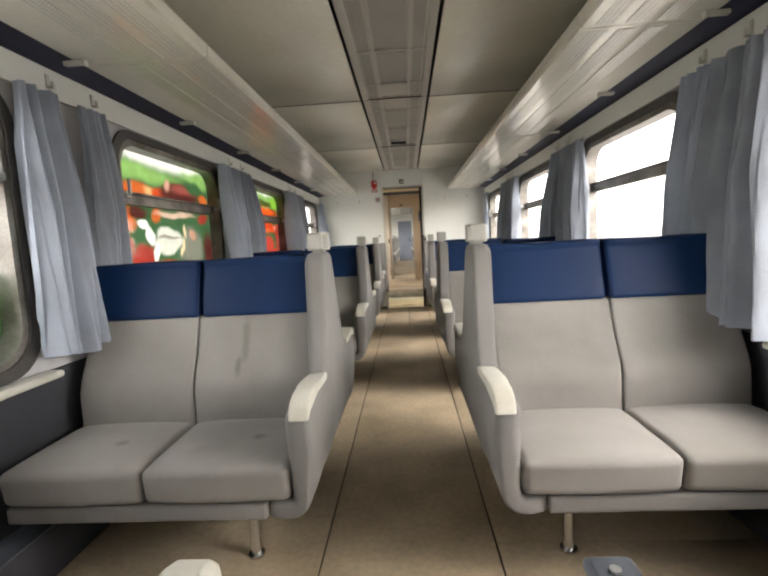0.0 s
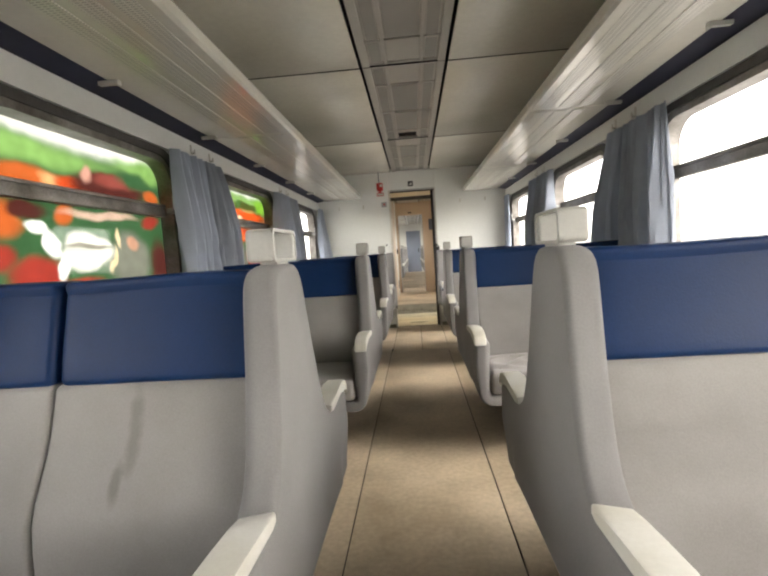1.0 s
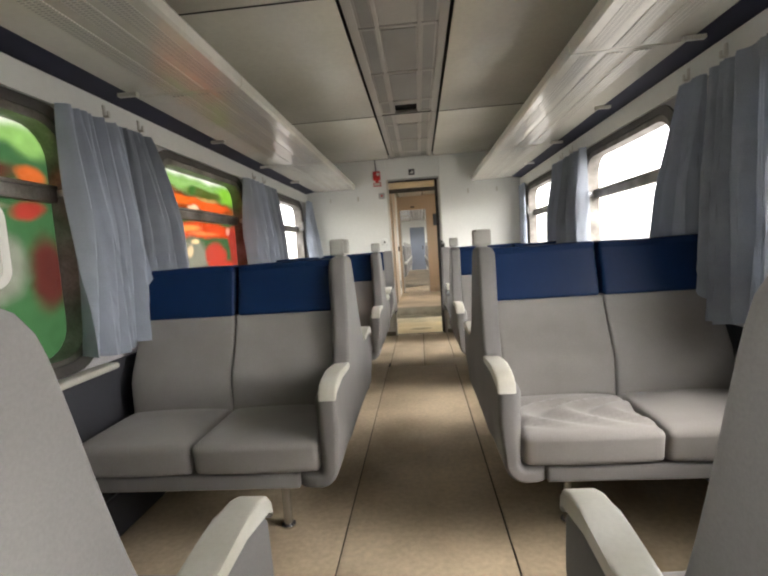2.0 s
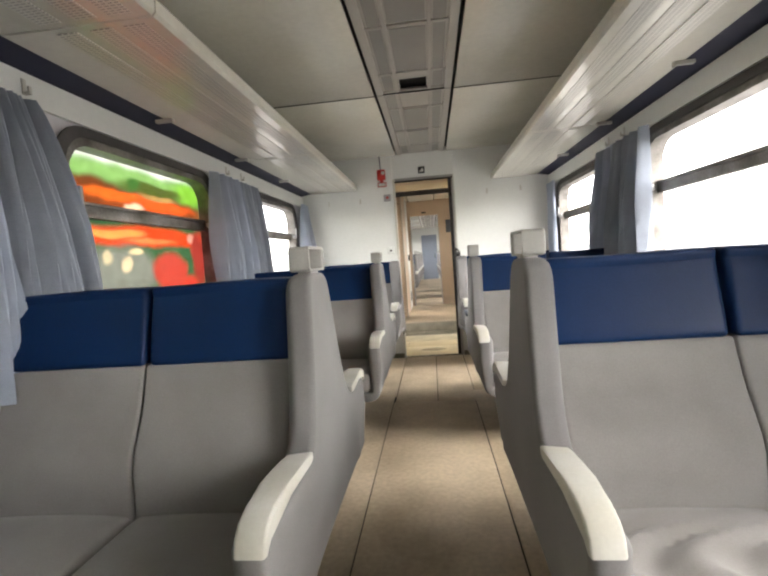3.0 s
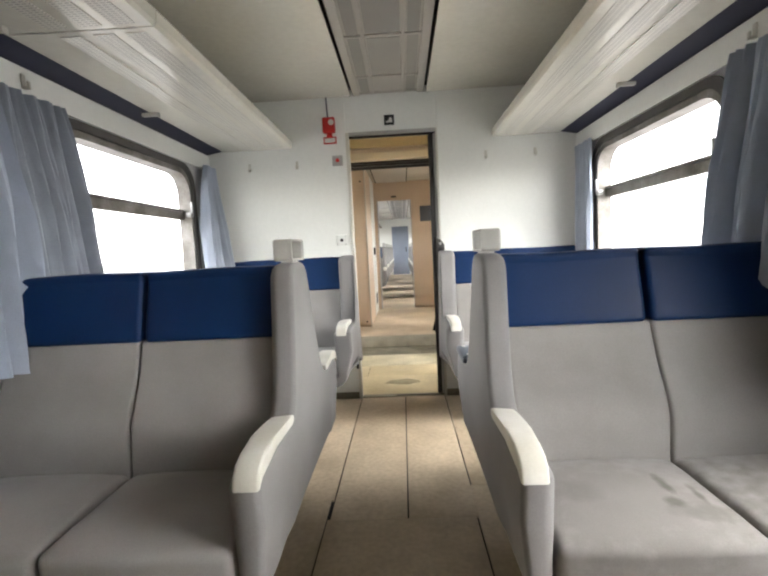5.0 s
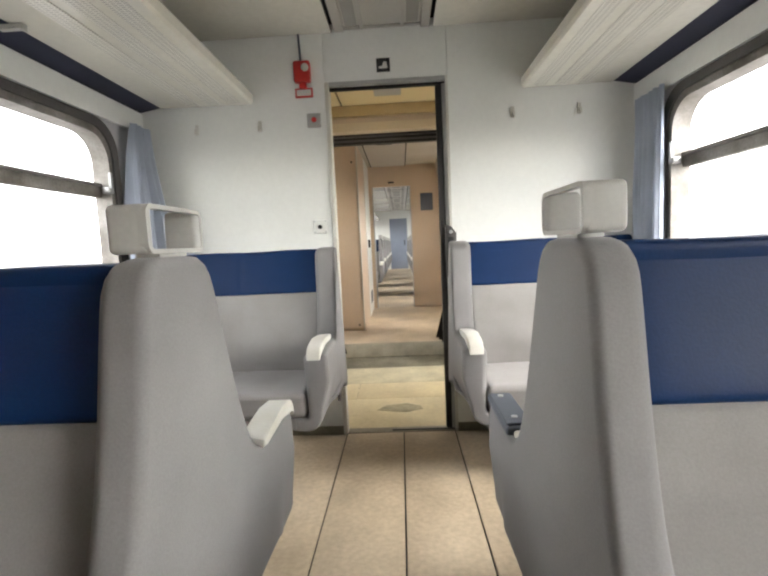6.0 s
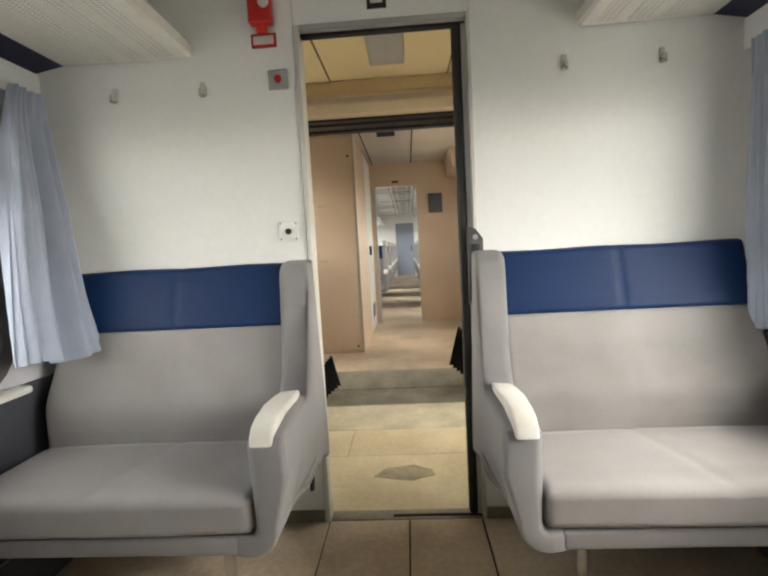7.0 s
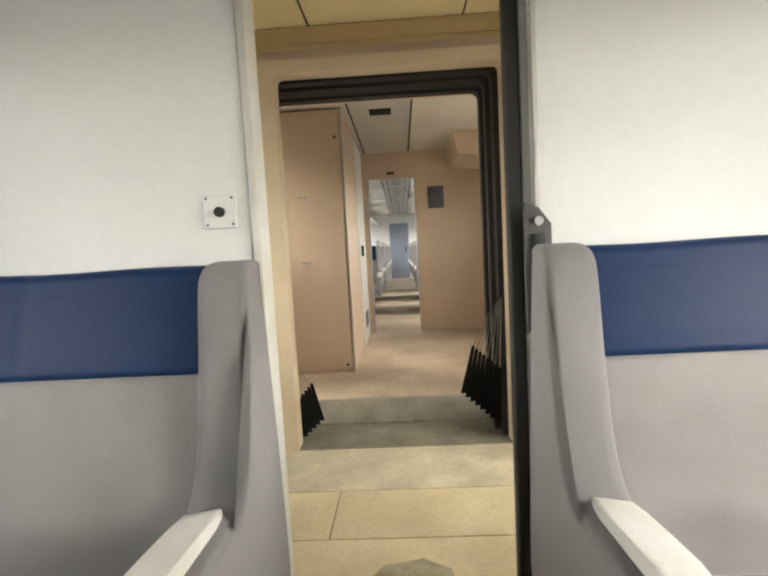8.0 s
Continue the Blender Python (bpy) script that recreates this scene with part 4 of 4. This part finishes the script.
h = part("handle_plate", prism([(0.312, 0.885), (0.345, 0.915), (0.372, 0.955), (0.372, 1.135), (0.345, 1.172), (0.312, 1.185)], WALL - 0.022, WALL - 0.006, "y", bevel=0.004), SEAL, DF, "dark grey plastic pull handle")
part("recess", rbox(0.325, 0.357, WALL - 0.026, WALL - 0.021, 0.965, 1.115, 0.006, 2), BLACK, h)
part("lock", tube((0.342, WALL - 0.03, 1.142), (0.342, WALL - 0.02, 1.142), 0.010), ALU, h)

# small fittings on the end wall
al = thing("emergency_brake", "red emergency brake box with a cable above a framed tag", "emergency brake")
part("case", rbox(-0.470, -0.380, WALL - 0.045, WALL, 1.975, 2.085, 0.012, 2), RED, al)
part("button", tube((-0.405, WALL - 0.052, 2.045), (-0.405, WALL - 0.04, 2.045), 0.020), CREAM, al)
part("cable", tube((-0.432, WALL - 0.012, 2.08), (-0.438, WALL - 0.012, 2.24), 0.006), GREYPL, al)
part("neck", rbox(-0.445, -0.405, WALL - 0.03, WALL, 1.945, 1.985, 0.008, 2), RED, al)
tg = part("tag", box(-0.472, -0.376, WALL - 0.008, WALL - 0.001, 1.902, 1.953, 0.002), RED, al)
part("tag_face", box(-0.463, -0.385, WALL - 0.010, WALL - 0.007, 1.912, 1.943), CREAM, tg)
bt = thing("call_button", "grey square plate with a round red button", "button")
part("plate", rbox(-0.417, -0.341, WALL - 0.010, WALL, 1.743, 1.817, 0.006, 2), PLATE, bt)
part("button", tube((-0.378, WALL - 0.016, 1.782), (-0.378, WALL - 0.008, 1.782), 0.014), RED, bt)
sk = thing("key_switch", "pale square plate with a black key switch", "switch")
part("plate", rbox(-0.418, -0.341, WALL - 0.010, WALL, 1.166, 1.243, 0.005, 2), WALLW, sk)
part("keyhole", tube((-0.379, WALL - 0.018, 1.203), (-0.379, WALL - 0.008, 1.203), 0.012), BLACK, sk)
for dx in (-0.030, 0.030):
    for dz in (-0.030, 0.030):
        part("screw", tube((-0.3795 + dx, WALL - 0.0115, 1.2045 + dz), (-0.3795 + dx, WALL - 0.009, 1.2045 + dz), 0.003, 8), GREYPL, sk)
sg = thing("sign", "small black pictogram sign above the doorway", "sign")
part("plate", box(-0.025, 0.047, WALL - 0.004, WALL + 0.001, 2.012, 2.084, 0.001), BLACK, sg)
part("symbol", box(-0.012, 0.034, WALL - 0.0055, WALL - 0.0038, 2.030, 2.042), CREAM, sg)
part("symbol", prism([(0.004, 2.042), (0.032, 2.042), (0.030, 2.062), (0.014, 2.066)], WALL - 0.0055, WALL - 0.0038, "y"), CREAM, sg)
for x in (-1.03, -0.678, 0.694, 1.045):
    coat_hook((x, WALL, 1.765), (0, -1, 0))

# ================================================================ vestibule and gangway
VEND = 9.10
vf = solid("floor_vestibule", box(-1.40, 1.40, WALL + 0.03, VEND, -0.05, -0.006), DARK, "pale worn linoleum vestibule floor", "floor", kind="structure")
for x0, x1, y0, y1 in ((-1.36, 1.36, WALL + 0.066, 8.295), (-1.36, -0.30, 8.30, 8.648), (-0.297, 1.36, 8.30, 8.648), (-1.36, 1.36, 8.653, VEND - 0.002)):
    part("floor_sheet", box(x0, x1, y0, y1, -0.006, 0.0, 0.001), SCUFF if y0 > 8.6 else FLOORV, vf)
rnd = random.Random(4)
pts = []
for i in range(14):
    w = 6.283 * i / 14
    pts.append((0.02 + 0.17 * math.cos(w) * rnd.uniform(0.7, 1.1), 8.10 + 0.075 * math.sin(w) * rnd.uniform(0.7, 1.15)))
part("worn_patch", prism(pts, 0.0, 0.0025, "z"), mat("bare_screed", (0.50, 0.44, 0.29), 0.7, vary=0.2, scale=9, grain=50, bump=0.1), vf, "bare patch where the linoleum is torn")
cv = solid("ceiling_vestibule", box(-0.37, 0.395, WALL + 0.06, VEND, CEILZ + 0.012, CEILZ + 0.03), YELL, "yellowed vestibule ceiling panel", "ceiling", kind="structure")
part("side_panel", box(-1.42, -0.382, WALL + 0.06, VEND, CEILZ + 0.012, CEILZ + 0.03), YELL, cv)
part("side_panel", box(0.407, 1.42, WALL + 0.06, VEND, CEILZ + 0.012, CEILZ + 0.03), YELL, cv)
part("backing", box(-1.42, 1.42, WALL + 0.06, VEND, CEILZ + 0.034, CEILZ + 0.05), DARK, cv)
lampv = thing("vent_grille", "grey rectangular ceiling grille in the vestibule", "vent")
part("frame", box(-0.09, 0.115, 8.30, 8.78, CEILZ - 0.004, CEILZ + 0.014, 0.004), PLATE, lampv)
# Out of view: glazed outer doors added so that daylight reaches this vestibule.
for s in (-1, 1):
    vw = thing("wall_vestibule_%s" % ("left" if s < 0 else "right"), "cream vestibule side wall with a glazed outer door", "wall", kind="structure")
    part("panel", box(s * HALF, s * 1.45, WALL + 0.06, 8.0, 0, 2.3), WALLW, vw)
    part("panel", box(s * HALF, s * 1.45, 8.8, VEND, 0, 2.3), WALLW, vw)
    part("panel", box(s * HALF, s * 1.45, 8.0, 8.8, 1.95, 2.3), WALLW, vw)
    dr = part("outer_door", ring(cornered(8.0, 8.8, 0.0, 1.95), rounded(8.12, 8.68, 0.75, 1.8, 0.08), s * (HALF + 0.03), s * (HALF + 0.07)), TAN, vw)
    p = part("pane", box(s * (HALF + 0.045), s * (HALF + 0.05), 8.11, 8.69, 0.74, 1.81), GLASS, dr)
    p.visible_shadow = False

ce = thing("wall_coach_end", "tan coach end wall with the gangway opening", "wall", kind="structure")
part("panel", box(-1.45, -0.62, VEND, VEND + 0.08, 0, 2.3), TAN, ce)
part("panel", box(0.62, 1.45, VEND, VEND + 0.08, 0, 2.3), TAN, ce)
part("panel", box(-0.62, 0.62, VEND, VEND + 0.08, 2.05, 2.3), TAN, ce)
part("header_board", box(-1.30, 1.30, VEND - 0.09, VEND - 0.017, 2.150, CEILZ + 0.008, 0.004), mat("ochre_laminate", (0.50, 0.37, 0.19), 0.4, vary=0.06, scale=1.5), ce, "ochre board above the opening")
part("rim", ring(cornered(-0.69, 0.69, -0.02, 2.115), rounded(-0.592, 0.598, -0.04, 2.045, 0.03), VEND - 0.015, VEND + 0.09, "y", bevel=0.006), mat("cream_rim", (0.70, 0.58, 0.40), 0.4, vary=0.05), ce, "cream moulded rim of the opening")
gw = thing("gangway", "black rubber gangway bellows between two coaches", "gangway")
for k in range(4):
    y = VEND + 0.10 + k * 0.085
    d = 0.0 if k % 2 else 0.025
    part("bellow_fold", ring(cornered(-0.82, 0.82, -0.15, 2.25), rounded(-0.70 - d, 0.545 + d, -0.10, 2.02 + d * 0.5, 0.05), y, y + 0.07, "y", bevel=0.01), RUBBER, gw)
part("bridge_plate", box(-0.62, 0.62, VEND - 0.0, 9.45, -0.03, 0.002), TREAD, gw, "ribbed steel bridge plate")
for k in range(11):
    y = VEND + 0.02 + k * 0.03
    part("rib", box(-0.60, 0.60, y, y + 0.012, 0.002, 0.006), TREAD, gw)
part("ramp", prism([(9.45, -0.03), (9.45, 0.012), (9.60, 0.098), (9.66, 0.098), (9.66, -0.03)], -0.62, 0.62), TREAD, gw, "worn step up to the next coach")
for s, count in ((-1, 5), (1, 8)):
    for k in range(count):
        y = 9.17 + 0.030 * k
        if s < 0:
            root = Vector((-0.600 + 0.004 * k, y, 0.46 - 0.02 * k))
            mid = Vector((-0.596 + 0.012 * k, y + 0.03, 0.27 + 0.012 * k))
            tip = Vector((-0.585 + 0.020 * k, y + 0.05, 0.03 + 0.012 * k))
        else:
            root = Vector((0.575 - 0.004 * k, y, 0.80 - 0.015 * k))
            mid = Vector((0.560 - 0.016 * k, y + 0.03, 0.40 + 0.012 * k))
            tip = Vector((0.550 - 0.024 * k, y + 0.05, 0.07 + 0.016 * k))
        for name, a, b, wa, wb, th, m in (("brush_holder", root, mid, 0.0025, 0.0035, 0.006, ALU), ("brush", mid, tip, 0.010, 0.020, 0.022, BRISTLE)):
            bm = bmesh.new()
            x = Vector((1, 0, 0))
            q = [bm.verts.new(v) for v in (a - x * wa, a + x * wa, b + x * wb, b - x * wb)]
            bm.faces.new(q)
            bmesh.ops.solidify(bm, geom=bm.faces[:], thickness=th)
            part(name, bm, m, gw, "black bristle sealing brush" if name == "brush" else "slim metal brush holder")

# ================================================================ next coach
Z2 = 0.10
V2, W2, E2 = 9.62, 12.15, 22.6
ne = thing("wall_next_coach_end", "tan end wall of the next coach", "wall", kind="structure")
part("panel", box(-1.45, -0.80, V2, V2 + 0.06, 0, 2.4), TAN, ne)
part("panel", box(0.60, 1.45, V2, V2 + 0.06, 0, 2.4), TAN, ne)
part("panel", box(-0.80, 0.60, V2, V2 + 0.06, 2.06, 2.4), TAN, ne)
solid("floor_next_vestibule", box(-1.40, 1.40, 9.66, W2 + 0.03, Z2 - 0.06, Z2), FLOOR, "worn beige vestibule floor of the next coach", "floor", kind="structure")
c2 = solid("ceiling_next_vestibule", box(-1.42, 1.42, V2 + 0.06, W2, 2.262, 2.28), CEIL, "cream ceiling of the next vestibule", "ceiling", kind="structure")
part("duct", box(-0.33, 0.17, V2 + 0.06, W2, 2.25, 2.263), CEILC, c2)
for x in (-0.345, 0.172):
    part("joint", box(x, x + 0.013, V2 + 0.06, W2, 2.252, 2.2625), DARK, c2)
part("shaft", box(-0.17, 0.01, 10.45, 10.62, 2.246, 2.2505), DARK, c2)
lk = thing("corridor_cupboard", "tall tan laminate cupboard beside the corridor", "cupboard")
part("body", box(-1.36, -0.395, 10.36, 11.35, Z2, 2.24), TAN, lk)
part("front", box(-0.87, -0.415, 10.345, 10.36, Z2 + 0.03, 2.20, 0.003), TAN, lk)
part("corner_trim", box(-0.402, -0.388, 10.345, 10.37, Z2, 2.24, 0.003), CREAM, lk)
for z in (0.17, 2.02):
    part("knob", tube((-0.45, 10.33, z), (-0.45, 10.346, z), 0.011), BLACK, lk)
for z in (1.02, 1.55):
    part("hinge", box(-0.78, -0.70, 10.338, 10.346, z, z + 0.012), PLATE, lk)
lk2 = thing("toilet_door", "white corridor door in the side of the cupboard", "door")
part("leaf", box(-1.36, -0.388, 11.352, 12.148, Z2, 2.24), WALLW, lk2)
part("handle", box(-0.388, -0.36, 11.5, 11.55, 1.05, 1.16, 0.004), BLACK, lk2)
part("vent", box(-0.389, -0.384, 11.6, 11.95, 0.25, 0.42), GREYPL, lk2)
w2 = thing("wall_next_saloon", "tan partition with a doorway to the next saloon", "wall", kind="structure")
part("panel", box(-1.45, -0.335, W2, W2 + 0.05, Z2, 2.3), TAN, w2)
part("panel", box(0.245, 1.45, W2, W2 + 0.05, Z2, 2.3), TAN, w2)
part("panel", box(-0.335, 0.245, W2, W2 + 0.05, 1.95, 2.3), TAN, w2)
part("jamb", box(-0.335, -0.318, W2 - 0.01, W2 + 0.06, Z2, 1.95), ALU, w2)
part("jamb", box(0.232, 0.245, W2 - 0.01, W2 + 0.06, Z2, 1.95), ALU, w2)
nt = solid("notice_frame", box(0.39, 0.577, W2 - 0.012, W2 - 0.001, 1.57, 1.83, 0.003), GREYPL, "dark grey notice frame on the tan partition", "notice")
solid("exit_sign", box(-0.09, 0.0, W2 - 0.008, W2 - 0.001, 1.995, 2.025, 0.002), BLACK, "small dark sign above the far doorway", "sign")
solid("overhead_box", prism([(0.62, 2.26), (0.66, 2.03), (1.36, 1.96), (1.36, 2.26)], 11.35, W2 - 0.002, "y"), TAN, "tan overhead locker in the next vestibule", "locker")
# Unseen outer doors again; their small panes hold the daylight here down.
for s in (-1, 1):
    vw = thing("wall_next_vestibule_%s" % ("left" if s < 0 else "right"), "tan vestibule side wall with a glazed outer door", "wall", kind="structure")
    part("panel", box(s * HALF, s * 1.45, V2 + 0.06, 9.72, 0, 2.4), TAN, vw)
    part("panel", box(s * HALF, s * 1.45, 10.34 if s < 0 else 10.9, W2, 0, 2.4), TAN, vw)
    a, b = (9.72, 10.34) if s < 0 else (9.72, 10.9)
    part("panel", box(s * HALF, s * 1.45, a, b, 2.05, 2.4), TAN, vw)
    dr = part("outer_door", ring(cornered(a, b, 0.05, 2.05), rounded(a + 0.06, b - 0.06, 1.12, 1.86, 0.08), s * (HALF + 0.03), s * (HALF + 0.07)), TAN, vw)
    p = part("pane", box(s * (HALF + 0.045), s * (HALF + 0.05), a + 0.05, b - 0.05, 1.11, 1.87), GLASS, dr)
    p.visible_shadow = False

S0 = W2 + 0.05
WIN2 = [S0 + 0.92 + 1.85 * k for k in range(6)]
UN2 = [S0 + 1.845 * k for k in range(1, 6)]
S1 = S0 + 1.85 * 5.62
solid("floor_next_saloon", box(-1.40, 1.40, W2 + 0.03, S1, Z2 - 0.06, Z2 - 0.001), FLOOR, "worn beige floor of the next saloon", "floor", kind="structure")
side_wall("wall_next_left", -1, S0, S1 + 0.5, WIN2, Z2, "white side wall of the next saloon")
side_wall("wall_next_right", 1, S0, S1 + 0.5, WIN2, Z2, "white side wall of the next saloon")
for s in (-1, 1):
    for k, c in enumerate(WIN2):
        window("window_%d" % (k + 11 + (6 if s > 0 else 0)), s, c, Z2, "rounded window of the next coach")
    fascia(s, S0, S1, Z2)
    luggage_rack(s, S0, S1, Z2)
ceiling(S0, S1, [S0 + 1.85 * k for k in range(1, 6)], Z2, "ceiling_next_saloon", hole=(S0 + 0.10, S0 + 0.35))
for y in UN2:
    for s in (-1, 1):
        double_bench(s, (0, y, Z2), label="grey train bench with navy head cushions in the next coach")
fe = thing("wall_far_end", "white far end wall of the next saloon", "wall", kind="structure")
part("panel", box(-1.45, -0.33, S1, S1 + 0.06, Z2, 2.4), WALLW, fe)
part("panel", box(0.33, 1.45, S1, S1 + 0.06, Z2, 2.4), WALLW, fe)
part("panel", box(-0.33, 0.33, S1, S1 + 0.06, 2.02, 2.4), WALLW, fe)
fd = thing("door_2", "closed blue-grey door at the far end of the next saloon", "door", kind="structure")
part("leaf", box(-0.33, 0.33, S1 + 0.012, S1 + 0.05, Z2, 2.02), DOORB, fd)
part("handle", box(0.20, 0.24, S1 - 0.03, S1 + 0.012, 1.0, 1.2, 0.01), BLACK, fd)
solid("wall_far_closure", box(-1.45, 1.45, S1 + 0.4, S1 + 0.46, 0, 2.4), WALLW, "plain closing wall", "wall", kind="structure")

# ================================================================ outside
bm = bmesh.new()
vs = [bm.verts.new(p) for p in ((-900, -900, -1.25), (900, -900, -1.25), (900, 900, -1.25), (-900, 900, -1.25))]
bm.faces.new(vs)
solid("ground", bm, BALLAST, "grey-brown railway ballast", "ground", kind="structure", smooth=False)
shell = thing("coach_shell", "roof and underfloor of the coaches", "coach body", kind="structure")
for a, b, top in ((BACK - 0.1, VEND + 0.1, 2.315), (V2 - 0.02, S1 + 0.5, 2.42)):
    arc = [(1.46 * math.cos(radians(w)), top + 0.45 * math.sin(radians(w))) for w in range(0, 181, 15)]
    part("roof", prism(arc, a, b, "y"), FRAME, shell)
    part("underfloor", box(-1.45, 1.45, a, b, -0.35, -0.07), FRAME, shell)
